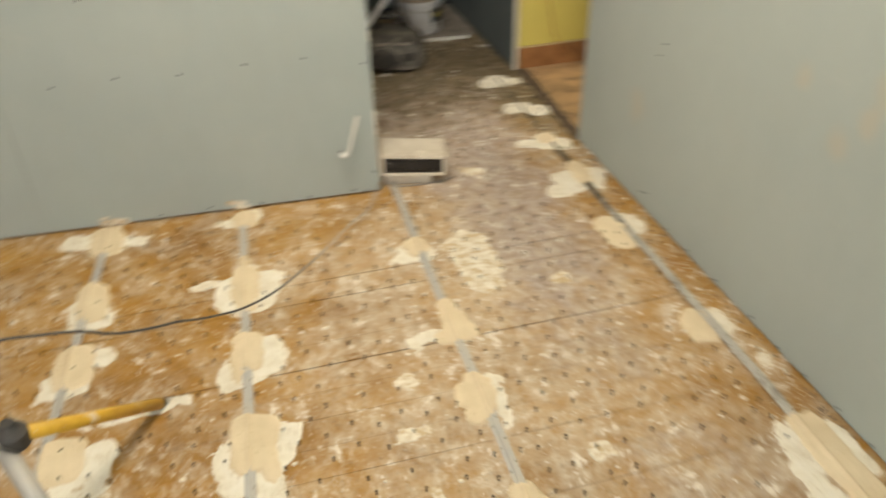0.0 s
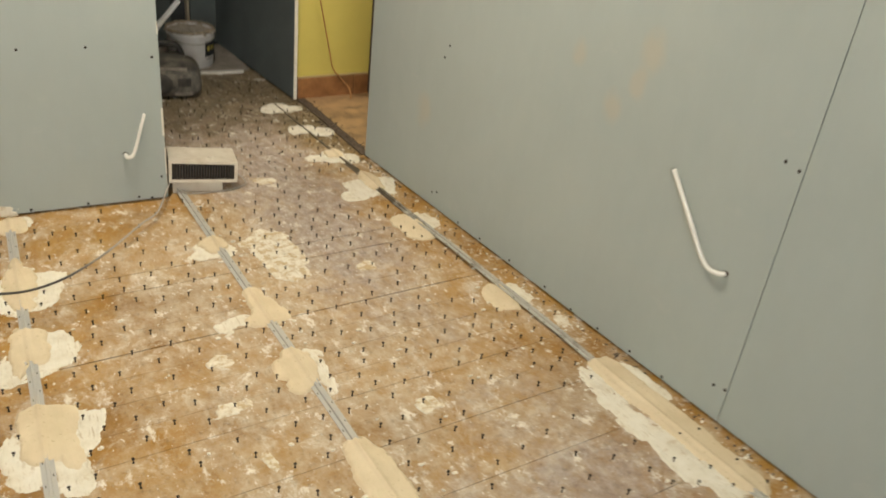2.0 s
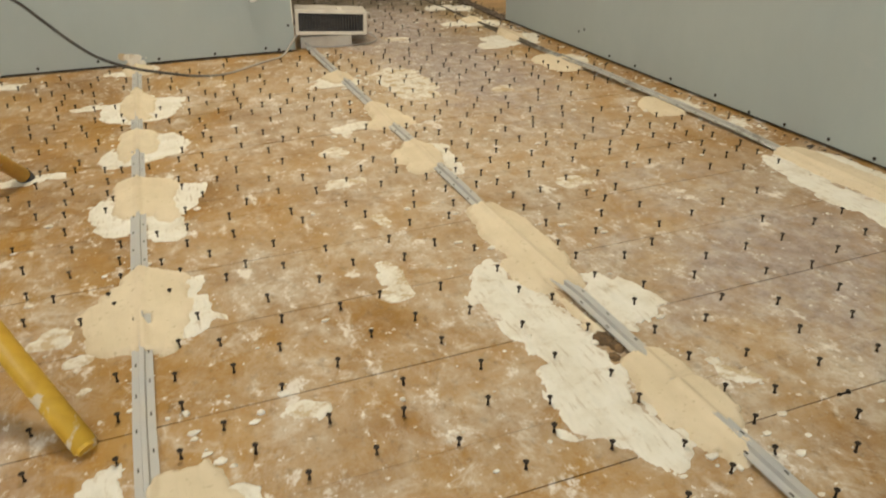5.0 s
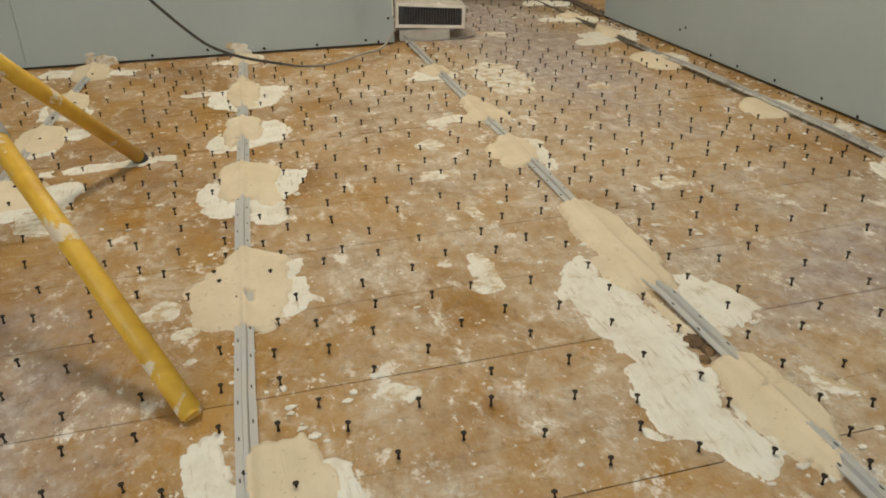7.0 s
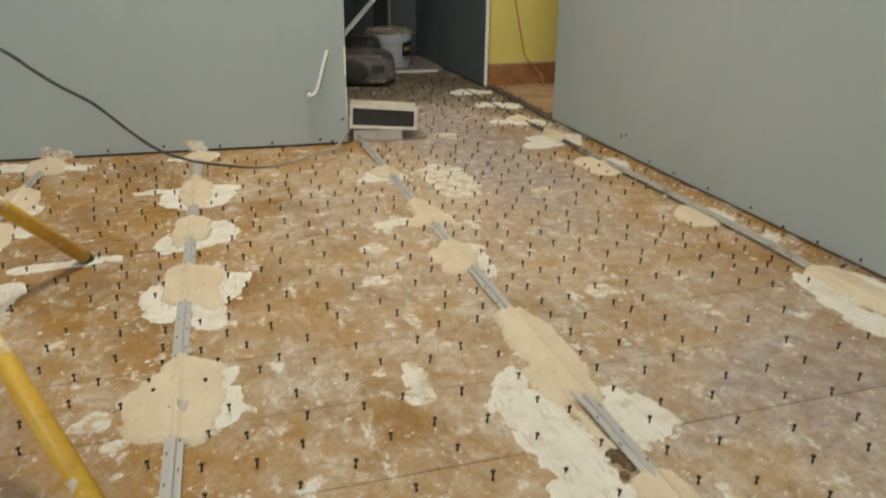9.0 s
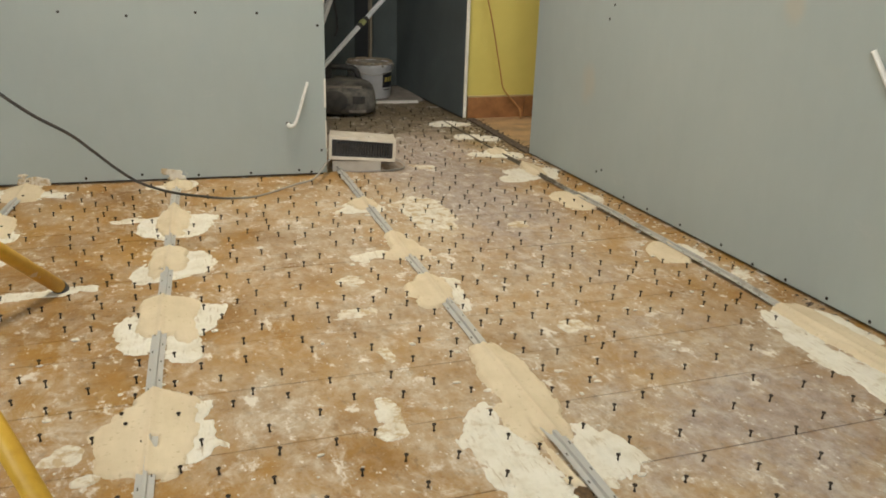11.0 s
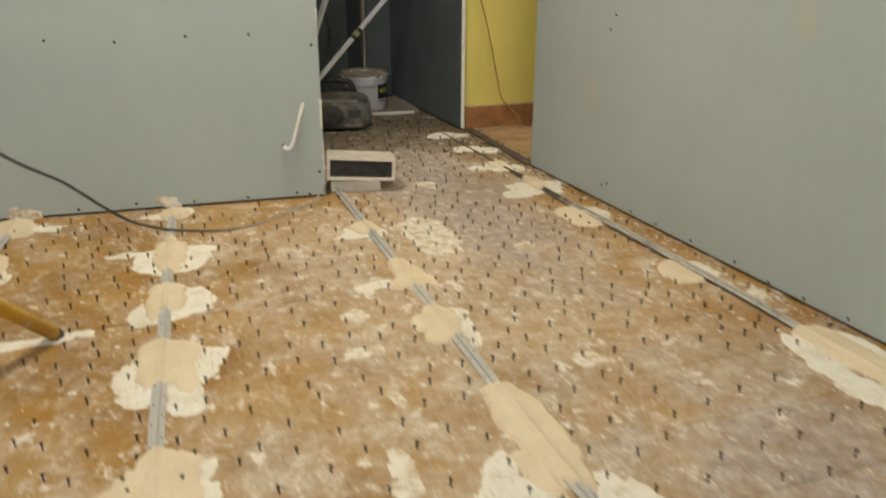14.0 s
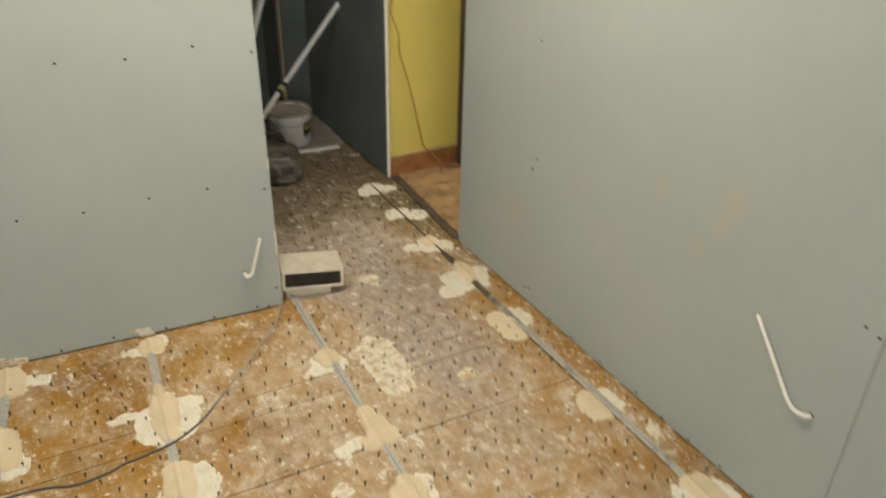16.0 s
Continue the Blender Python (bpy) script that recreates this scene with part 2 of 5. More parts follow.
M_FLOOR = floor_material()
M_BOARD = board_material()
M_CREAM = cream_material()
M_WHITE = white_material("white_filler", 0.34, 0.42, 0.4)
M_SMEAR = white_material("worn_white_smear", 0.42, 0.53, 0.8)
M_YELLOW_TUBE = yellow_paint_material()
M_GAP = plain_material("dark_underfloor", (0.03, 0.022, 0.015), 0.9)
M_ZINC = dusty_material("galvanised_steel", (0.41, 0.405, 0.385), (0.58, 0.53, 0.43), 0.55, 0.45)
M_ZINC.node_tree.nodes["Principled BSDF"].inputs["Metallic"].default_value = 0.25
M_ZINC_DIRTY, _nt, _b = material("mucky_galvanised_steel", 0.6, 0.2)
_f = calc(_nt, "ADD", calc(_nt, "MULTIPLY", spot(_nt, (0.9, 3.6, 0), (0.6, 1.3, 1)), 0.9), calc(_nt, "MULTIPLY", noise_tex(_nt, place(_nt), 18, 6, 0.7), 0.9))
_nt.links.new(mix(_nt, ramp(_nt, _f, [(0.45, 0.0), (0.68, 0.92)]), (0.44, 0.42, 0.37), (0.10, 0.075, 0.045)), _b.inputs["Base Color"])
M_SCREW = plain_material("black_phosphate", (0.026, 0.017, 0.010), 0.6, 0.1, 0.3, 90, 0.0)
M_SCREW.node_tree.nodes["Principled BSDF"].inputs["Specular IOR Level"].default_value = 0.2
M_STUD = plain_material("dark_stud", (0.07, 0.05, 0.035), 0.8)
M_EDGE = plain_material("gypsum_edge", (0.70, 0.66, 0.56), 0.9, 0, 0.12, 20, 0.25)
# ordinary board coloured darker: the unlit room's shade is in this base colour
M_SHADED_BOARD = plain_material("plasterboard_shade_darkened", (0.098, 0.116, 0.116), 0.85, 0, 0.2, 5.0, 0.05)
M_YELLOW_WALL = plain_material("yellow_wall_paint", (0.60, 0.50, 0.12), 0.55, 0, 0.08, 2.5, 0.08, 40)
M_TILE = plain_material("terracotta_tile", (0.30, 0.135, 0.050), 0.35, 0, 0.35, 14, 0.08)
M_LINO = plain_material("tan_lino", (0.36, 0.225, 0.11), 0.5, 0, 0.5, 12, 0.2)
M_CEIL = plain_material("white_ceiling_paint", (0.74, 0.72, 0.67), 0.85, 0, 0.05, 2, 0.05)
M_WALLPAPER = plain_material("pale_plaster_wall", (0.50, 0.47, 0.40), 0.85, 0, 0.1, 3, 0.1)
M_IVORY = dusty_material("ivory_plastic", (0.66, 0.60, 0.50), (0.42, 0.34, 0.25), 0.45, 0.4)
M_BLACK = dusty_material("black_plastic", (0.02, 0.02, 0.02), (0.16, 0.14, 0.12), 0.5, 0.5)
M_SLAT = plain_material("brown_slat", (0.075, 0.058, 0.042), 0.45, 0.3, 0.2, 40, 0.0)
M_GRILLE = plain_material("dark_brown_grille", (0.026, 0.021, 0.017), 0.45, 0.3, 0.2, 40, 0.0)
M_CABLE, _nt, _b = material("dark_rubber_cable", 0.6)
_f = ramp(_nt, calc(_nt, "ADD", calc(_nt, "MULTIPLY", spot(_nt, (0.15, 2.8, 0.0), (0.85, 0.85, 0.28)), 1.1), calc(_nt, "MULTIPLY", noise_tex(_nt, place(_nt), 40, 4), 0.35)), [(0.15, 0.0), (0.75, 1.0)])
_nt.links.new(mix(_nt, _f, (0.045, 0.042, 0.04), (0.34, 0.31, 0.27)), _b.inputs["Base Color"])
M_CABLE_BROWN = plain_material("brown_cable", (0.36, 0.16, 0.04), 0.5, 0, 0.2, 30, 0.0)
M_PVC = plain_material("white_pvc", (0.74, 0.72, 0.66), 0.45, 0, 0.08, 30, 0.0)
M_BUCKET = dusty_material("white_bucket_plastic", (0.86, 0.86, 0.88), (0.55, 0.51, 0.46), 0.3, 0.4)
M_MORTAR = plain_material("grey_mortar", (0.40, 0.36, 0.30), 0.95, 0, 0.3, 25, 0.5)
M_CRUST = plain_material("brown_crust", (0.36, 0.29, 0.21), 0.95, 0, 0.45, 45, 0.5)
M_CLOD = plain_material("brown_dirt", (0.16, 0.095, 0.04), 0.95, 0, 0.6, 90, 0.6)
M_LABEL = plain_material("navy_label", (0.012, 0.013, 0.02), 0.4, 0, 0.2, 20, 0.0)
M_LETTER = plain_material("yellow_print", (0.62, 0.5, 0.12), 0.5, 0, 0.1, 20, 0.0)
M_ALU = plain_material("matt_aluminium", (0.86, 0.87, 0.88), 0.5, 0.1, 0.12, 14, 0.05)
M_LIME = plain_material("lime_vial", (0.45, 0.47, 0.20), 0.2, 0, 0.1, 20, 0.0)
M_RADIO = dusty_material("dusty_dark_plastic", (0.035, 0.033, 0.030), (0.30, 0.27, 0.22), 0.75, 0.4)
M_SLAB = plain_material("dusty_grey_sheet", (0.27, 0.235, 0.20), 0.9, 0, 0.4, 16, 0.2)
M_GLASS = plain_material("window_glass", (0.8, 0.85, 0.85), 0.02, 0, 0.0, 5, 0.0)
M_GLASS.node_tree.nodes["Principled BSDF"].inputs["Transmission Weight"].default_value = 1.0


# ---- mesh helpers ----
def box(bm, lo, hi, m=None):
    vs = [bm.verts.new((x, y, z)) for z in (lo[2], hi[2]) for y in (lo[1], hi[1]) for x in (lo[0], hi[0])]
    for f in ((0, 2, 3, 1), (4, 5, 7, 6), (0, 1, 5, 4), (2, 6, 7, 3), (0, 4, 6, 2), (1, 3, 7, 5)):
        bm.faces.new([vs[i] for i in f])
    if m is not None:
        bmesh.ops.transform(bm, matrix=m, verts=vs)
    return vs


def bevel(bm, width, segments=2):
    bmesh.ops.bevel(bm, geom=[e for e in bm.edges if len(e.link_faces) == 2 and e.calc_face_angle(0) > 0.5], offset=width, segments=segments, affect="EDGES", profile=0.6)


def to_mesh(name, bm, mat, smooth=False):
    me = bpy.data.meshes.new(name)
    bm.to_mesh(me)
    bm.free()
    me.materials.append(mat)
    if smooth:
        me.polygons.foreach_set("use_smooth", [True] * len(me.polygons))
    return me


def thing(name, label, category, group="", kind="", m=None):
    ob = new(name)
    ob.empty_display_size = 0.05
    if m is not None:
        ob.matrix_world = m
    return tagged(ob, label, category, group, kind)


def part(name, bm, mat, parent=None, label="", smooth=False):
    ob = new(name, to_mesh(name, bm, mat, smooth))
    ob.parent = parent
    return tagged(ob, label)


def rings(bm, profile, around=24, cap=True):
    """A turned shape from (radius, height) pairs."""
    loops = []
    for r, z in profile:
        loops.append([bm.verts.new((r * math.cos(a), r * math.sin(a), z)) for a in (2 * math.pi * i / around for i in range(around))])
    for a, b in zip(loops, loops[1:]):
        for i in range(around):
            bm.faces.new((a[i], a[(i + 1) % around], b[(i + 1) % around], b[i]))
    if cap:
        bm.faces.new(list(reversed(loops[0])))
        bm.faces.new(loops[-1])
    return loops


def rod(bm, a, b, r0, r1=None, around=10):
    a, b = Vector(a), Vector(b)
    turn = (b - a).to_track_quat("Z", "Y").to_matrix().to_4x4()
    before = set(bm.verts)
    rings(bm, [(r0, 0), (r0 if r1 is None else r1, (b - a).length)], around)
    bmesh.ops.transform(bm, matrix=Matrix.Translation(a) @ turn, verts=[v for v in bm.verts if v not in before])


def tube(name, points, radius, mat, parent=None, label="", flat=1.0):
    """A bent cable along points, through a smooth spline, made into a mesh."""
    pts = [Vector(p) for p in points]
    path = []
    for i in range(len(pts) - 1):
        p0, p1, p2, p3 = pts[max(i - 1, 0)], pts[i], pts[i + 1], pts[min(i + 2, len(pts) - 1)]
        for k in range(6):
            t = k / 6
            path.append(0.5 * (2 * p1 + (p2 - p0) * t + (2 * p0 - 5 * p1 + 4 * p2 - p3) * t * t + (3 * p1 - p0 - 3 * p2 + p3) * t ** 3))
    path.append(pts[-1])
    bm = bmesh.new()
    last, side = None, None
    for i, p in enumerate(path):
        d = (path[min(i + 1, len(path) - 1)] - path[max(i - 1, 0)]).normalized()
        side = d.orthogonal().normalized() if side is None else (side - d * side.dot(d)).normalized()
        up = d.cross(side)
        ring = [bm.verts.new(p + radius * (math.cos(a) * side + flat * math.sin(a) * up)) for a in (2 * math.pi * j / 8 for j in range(8))]
        if last:
            for j in range(8):
                bm.faces.new((last[j], last[(j + 1) % 8], ring[(j + 1) % 8], ring[j]))
        else:
            bm.faces.new(list(reversed(ring)))
        last = ring
    bm.faces.new(last)
    return part(name, bm, mat, parent, label, True)


# ---- structure ----
RW_SLOPE, RW_AT = -0.053, 1.004


def rw_x(y):
    """The face of the wall along the right of the walk."""
    return RW_AT + RW_SLOPE * (y - 3.0)


LW_Y, LW_END = 2.862, 0.143
lw_frame = Matrix.Translation((LW_END, LW_Y, 0)) @ Matrix.Rotation(-0.058, 4, "Z")
rw_frame = Matrix.Translation((RW_AT, 3.0, 0)) @ Matrix.Rotation(math.atan2(-1, -RW_SLOPE), 4, "Z")


def wall(name, frame_m, panels, z1, thick, label, mat, stud_mat=M_STUD, tagname="wall"):
    """A stud wall faced with plasterboard. Its own x runs along the wall, y goes away from the room."""
    w = thing(name, label, tagname, kind="structure", m=frame_m)
    bm = bmesh.new()
    lo, hi = min(p[0] for p in panels), max(p[1] for p in panels)
    box(bm, (lo + 0.012, 0.0135, 0), (hi - 0.012, thick, z1))
    part("stud_core", bm, stud_mat, w)
    for a, b in panels:
        bm = bmesh.new()
        box(bm, (a, 0, 0.009), (b, 0.0125, z1 - 0.002))
        bevel(bm, 0.0012, 1)
        part("panel", bm, mat, w)
    return w


# wall across the room, seen past the camera; it ends at the way through
wall_north = wall("wall_north", lw_frame, [(-1.2, 0.0), (-2.75, -1.2015)], CEIL, 0.09, "grey-green moisture-resistant plasterboard wall with black screw heads", M_BOARD)
wall_east = wall("wall_east", rw_frame, [(0.0, 1.892), (1.8945, 3.10), (3.1025, 5.1)], CEIL, 0.09, "grey-green plasterboard partition with a thin joint and tan stains", M_BOARD)

bm = bmesh.new()
box(bm, (-2.72, -2.12, 0), (-2.6, 4.9, CEIL))
tagged(part("wall_west", bm, M_WALLPAPER), "plain pale plastered wall", "wall", kind="structure")
bm = bmesh.new()
for lo, hi in (((-2.6, -2.12, 0), (-2.20, -2.0, CEIL)), ((-0.70, -2.12, 0), (1.5, -2.0, CEIL)), ((-2.20, -2.12, 0), (-0.70, -2.0, 0.9)), ((-2.20, -2.12, 2.2), (-0.70, -2.0, CEIL))):
    box(bm, lo, hi)
tagged(part("wall_south", bm, M_WALLPAPER), "plain pale plastered wall with a window", "wall", kind="structure")
bm = bmesh.new()
box(bm, (-2.75, -2.2, CEIL), (3.4, 5.0, CEIL + 0.1))
tagged(part("ceiling", bm, M_CEIL), "plain white painted ceiling", "ceiling", kind="structure")

bm = bmesh.new()
for z0, z1, w in ((0.245, 0.345, 0.006), (0.10, 0.20, 0.003), (0.60, 0.64, 0.003)):
    box(bm, (-w, -0.0012, z0), (0.0008, 0.0126, z1))
bevel(bm, 0.0004, 1)
part("chipped_edge", bm, M_EDGE, wall_north, "chipped cream gypsum edge")

# the far, unlit room
part_frame = Matrix.Translation((0.984, 3.722, 0)) @ Matrix.Rotation(math.atan2(1, -0.066), 4, "Z")
far_part = thing("wall_far_partition", "plasterboard partition coloured dark for the unlit room's shade, with a pale cut edge", "wall", kind="structure", m=part_frame)
bm = bmesh.new()
box(bm, (0.002, 0.0, 0.012), (1.2, 0.0125, CEIL - 0.002))
part("panel", bm, M_SHADED_BOARD, far_part)
bm = bmesh.new()
box(bm, (0.045, -0.05, 0), (1.2, -0.001, CEIL - 0.002))
part("stud_core", bm, M_STUD, far_part)
bm = bmesh.new()
box(bm, (-0.0045, -0.002, 0.012), (0.0015, 0.0135, CEIL - 0.002))
part("edge_strip", bm, M_EDGE, far_part, "cream cut gypsum edge")
back = thing("wall_back", "plasterboard wall coloured dark for the unlit room's shade, with an open stud gap", "wall", kind="structure")
bm = bmesh.new()
box(bm, (-2.6, 4.78, 0), (1.2, 4.9, CEIL))
# near-black colour carries the shade of the stud gap
part("stud_core", bm, plain_material("shaded_wall_cavity", (0.040, 0.043, 0.046), 0.9), back)
for x0, x1 in ((-2.6, 0.655), (0.765, 0.955)):
    bm = bmesh.new()
    box(bm, (x0, 4.72, 0.012), (x1, 4.778, CEIL - 0.002))
    part("panel", bm, M_SHADED_BOARD, back)
bm = bmesh.new()
box(bm, (0.741, 4.70, 0), (0.7535, 4.745, CEIL - 0.002))
part("batten", bm, plain_material("pale_batten", (0.40, 0.33, 0.24), 0.8), back, "pale wooden batten")

# side room with the yellow wall
yw = thing("wall_yellow", "yellow painted wall above a terracotta tile skirting", "wall", kind="structure")
bm = bmesh.new()
box(bm, (0.993, 3.752, 0), (3.3, 3.86, CEIL))
part("plaster", bm, M_YELLOW_WALL, yw)
for i in range(8):
    bm = bmesh.new()
    box(bm, (1.000 + i * 0.302, 3.740, 0.002), (1.299 + i * 0.302, 3.7515, 0.104))
    bevel(bm, 0.0015, 1)
    part("tile", bm, M_TILE, yw)
bm = bmesh.new()
box(bm, (1.0, 3.738, 0.1045), (3.3, 3.7515, 0.112))
part("skirting_cap", bm, plain_material("pale_grout", (0.45, 0.33, 0.16), 0.8), yw)
jamb = thing("door_1", "dark brown wooden door jamb against a yellow wall", "door frame", kind="structure")
bm = bmesh.new()
box(bm, (1.380, 3.66, 0.012), (1.463, 3.736, 2.1))
bevel(bm, 0.004, 1)
part("jamb", bm, M_STUD, jamb)
bm = bmesh.new()
box(bm, (3.2, 2.4, 0), (3.3, 3.75, 0.9))
box(bm, (3.2, 2.4, 2.1), (3.3, 3.75, CEIL))
box(bm, (3.2, -2.12, 0), (3.3, 2.4, CEIL))
box(bm, (1.5, -2.12, 0), (3.2, -2.0, CEIL))
tagged(part("wall_side_room", bm, M_YELLOW_WALL), "plain yellow painted wall", "wall", kind="structure")
bm = bmesh.new()
vs = [bm.verts.new(p) for p in ((1.016, 3.75, 0.0), (1.03, 3.0, 0.0), (1.35, -2.1, 0.0), (3.3, -2.1, 0.0), (3.3, 3.75, 0.0))]
f = bm.faces.new(vs)
top = bmesh.ops.extrude_face_region(bm, geom=[f])
bmesh.ops.translate(bm, vec=(0, 0, 0.003), verts=[g for g in top["geom"] if isinstance(g, bmesh.types.BMVert)])
bmesh.ops.recalc_face_normals(bm, faces=bm.faces)
tagged(part("floor_side_room", bm, M_LINO), "tan worn linoleum floor of the side room", "floor", kind="structure")
bm = bmesh.new()
box(bm, (0.996, 3.02, -0.01), (1.036, 3.735, 0.0055))
bevel(bm, 0.002, 1)
tagged(part("threshold", bm, plain_material("mucky_threshold", (0.10, 0.07, 0.045), 0.85, 0, 0.6, 30, 0.4)), "dark dirty wooden threshold strip", "threshold", kind="structure")
bm = bmesh.new()
box(bm, (-2.7, -2.2, -0.08), (3.4, 4.95, -0.03))
tagged(part("subfloor", bm, M_GAP), "dark hollow under the floor boards", "floor", kind="structure")


def window(name, m, w, h):
    o = thing(name, "unseen white framed window", "window", kind="structure", m=m)
    for lo, hi in (((-w / 2, 0, 0), (-w / 2 + 0.06, 0.06, h)), ((w / 2 - 0.06, 0, 0), (w / 2, 0.06, h)), ((-w / 2 + 0.06, 0, 0), (w / 2 - 0.06, 0.06, 0.06)), ((-w / 2 + 0.06, 0, h - 0.06), (w / 2 - 0.06, 0.06, h)), ((-0.03, 0, 0.06), (0.03, 0.06, h - 0.06))):
        bm = bmesh.new()
        box(bm, lo, hi)
        part("window_frame", bm, M_PVC, o)
    for s in (-1, 1):
        bm = bmesh.new()
        box(bm, (min(s * 0.03, s * (w / 2 - 0.06)), 0.02, 0.06), (max(s * 0.03, s * (w / 2 - 0.06)), 0.03, h - 0.06))
        p = part("pane", bm, M_GLASS, o)
        p.visible_shadow = False
    return o


window("window_1", pose(-1.45, -2.1, 0.9), 1.5, 1.3)
# out of view, added to go with the side room's fill lamp
window("added_window_2", pose(3.22, 3.075, 0.9, 0, 0, -90), 1.35, 1.2)

lamp = thing("ceiling_lamp", "square white ceiling light panel", "lamp", m=pose(0.0, 2.2, CEIL))
for lo, hi in (((-0.40, -0.40, -0.06), (-0.365, 0.40, 0)), ((0.365, -0.40, -0.06), (0.40, 0.40, 0)), ((-0.365, -0.40, -0.06), (0.365, -0.365, 0)), ((-0.365, 0.365, -0.06), (0.365, 0.40, 0))):
    bm = bmesh.new()
    box(bm, lo, hi)
    part("frame_bar", bm, M_PVC, lamp)
bm = bmesh.new()
box(bm, (-0.364, -0.364, -0.05), (0.364, 0.364, -0.002))
em, ent, eb = material("lamp_glow", 0.4)
eb.inputs["Base Color"].default_value = (0.9, 0.88, 0.8, 1)
eb.inputs["Emission Color"].default_value = (1.0, 0.90, 0.74, 1)
eb.inputs["Emission Strength"].default_value = 1.0
part("diffuser", bm, em, lamp, "white glowing diffuser")

# ---- things ----
def heater():
    """A box-shaped fan heater on a plinth, turned a little out of the wall's line."""
    o = thing("fan_heater", "old dusty ivory fan heater with a dark grille", "heater", m=pose(0.153, 2.885, 0.0, 0, 0, -11.5))
    w, d, z0, z1 = 0.243, 0.165, 0.047, 0.131

    def lean(bm):
        for v in bm.verts:
            v.co.z -= 0.035 * max(0.0, v.co.x - 0.05) * max(0.0, v.co.z - z0) / (z1 - z0)
    tilt = Matrix.Translation((w / 2, 0, z0)) @ Matrix.Rotation(radians(2.6), 4, "Y") @ Matrix.Rotation(radians(-5.0), 4, "X") @ Matrix.Translation((-w / 2, 0, -z0))
    bm = bmesh.new()
    t = 0.011
    for lo, hi in (((0, 0, z0), (w, d, z0 + t)), ((0, 0, z1 - t), (w, d, z1)), ((0, 0, z0 + t), (t, d, z1 - t)), ((w - t, 0, z0 + t), (w, d, z1 - t)), ((t, d - 0.02, z0 + t), (w - t, d, z1 - t))):
        box(bm, lo, hi, tilt)
    bmesh.ops.remove_doubles(bm, verts=bm.verts, dist=0.0002)
    lean(bm)
    body = part("housing", bm, M_IVORY, o)
    mod = body.modifiers.new("round", "BEVEL")
    mod.width, mod.segments, mod.limit_method = 0.0054, 3, "ANGLE"
    bm = bmesh.new()
    box(bm, (t + 0.001, 0.028, z0 + t + 0.001), (w - t - 0.001, 0.032, z1 - t - 0.001), tilt)
    part("grille_back", bm, M_BLACK, o)
    bm = bmesh.new()
    for lo, hi in (((t, 0.004, z0 + t), (w - t, 0.016, z0 + t + 0.007)), ((t, 0.004, z1 - t - 0.007), (w - t, 0.016, z1 - t)), ((t, 0.004, z0 + t + 0.007), (t + 0.016, 0.016, z1 - t - 0.007)), ((w - t - 0.016, 0.004, z0 + t + 0.007), (w - t, 0.016, z1 - t - 0.007))):
        box(bm, lo, hi, tilt)
    lean(bm)
    part("grille_frame", bm, M_GRILLE, o)
    bm = bmesh.new()
    box(bm, (-0.0014, 0.006, z0 + t + 0.007), (0.0014, 0.022, z1 - t - 0.012))
    slat = to_mesh("slat", bm, M_SLAT)
    n = 20
    for i in range(n):
        s = new("slat", slat)
        s.parent = o
        s.matrix_local = tilt @ Matrix.Translation((t + 0.02 + (w - 2 * t - 0.04) * i / (n - 1), 0, 0))
    bm = bmesh.new()
    box(bm, (0.014, 0.020, 0.001), (w - 0.052, d - 0.05, z0 - 0.008))
    bevel(bm, 0.003, 2)
    part("plinth", bm, M_IVORY, o, "ivory plinth")
    bm = bmesh.new()
    rings(bm, [(0.012, 0), (0.011, 0.006), (0.005, 0.008)], 16)
    k = part("knob", bm, M_IVORY, o, "", True)
    k.matrix_local = tilt @ Matrix.Translation((w * 0.62, 0.05, z1 - 0.005))
    return o


heater()


def beacon(name, points, z, group="levelling rails on the floor", mat=M_ZINC):
    """A galvanised levelling rail: two slotted flanges with a raised ridge between them."""
    o = thing(name, "galvanised steel levelling rail set in dabs of filler on the floor", "levelling rail", group)
    prof = [(-0.0145, 0.0), (-0.0145, 0.0016), (-0.0045, 0.0022), (-0.003, 0.0085), (0.003, 0.0085), (0.0045, 0.0022), (0.0145, 0.0016), (0.0145, 0.0), (0.0035, 0.0006), (0.002, 0.0068), (-0.002, 0.0068), (-0.0035, 0.0006)]
    bm = bmesh.new()
    last = None
    pts = []
    points = [(*p, z)[:3] for p in points]
    for (x0, y0, z0), (x1, y1, z1) in zip(points, points[1:]):
        n = max(2, int(abs(y1 - y0) / 0.05))
        pts += [(x0 + (x1 - x0) * i / n, y0 + (y1 - y0) * i / n, z0 + (z1 - z0) * i / n) for i in range(n)]
    pts.append(points[-1])
    rnd = random.Random(len(pts))
    for x, y, dz in pts:
        dz += 0.0007 * rnd.random()
        ring = [bm.verts.new((x + a, y, dz + b)) for a, b in prof]
        if last:
            for i in range(len(prof)):
                j = (i + 1) % len(prof)
                bm.faces.new((last[i], last[j], ring[j], ring[i]))
        last = ring
    bmesh.ops.recalc_face_normals(bm, faces=bm.faces)
    part("rail", bm, mat, o)
    # punched slots along both flanges
    bm = bmesh.new()
    y, top = pts[-1][1] + 0.03, pts[0][1]
    while y < top:
        x = np.interp(y, [p[1] for p in reversed(pts)], [p[0] for p in reversed(pts)])
        zs = np.interp(y, [p[1] for p in reversed(pts)], [p[2] for p in reversed(pts)])
        for s in (-1, 1):
            box(bm, (x + s * 0.0098 - 0.0011, y + s * 0.015 - 0.0036, zs + 0.0012), (x + s * 0.0098 + 0.0011, y + s * 0.015 + 0.0036, zs + 0.0029))
        y += 0.075
    tagged(part("slot_row", bm, M_SLAT, o, "punched slots"), kind="stuff")
    return o


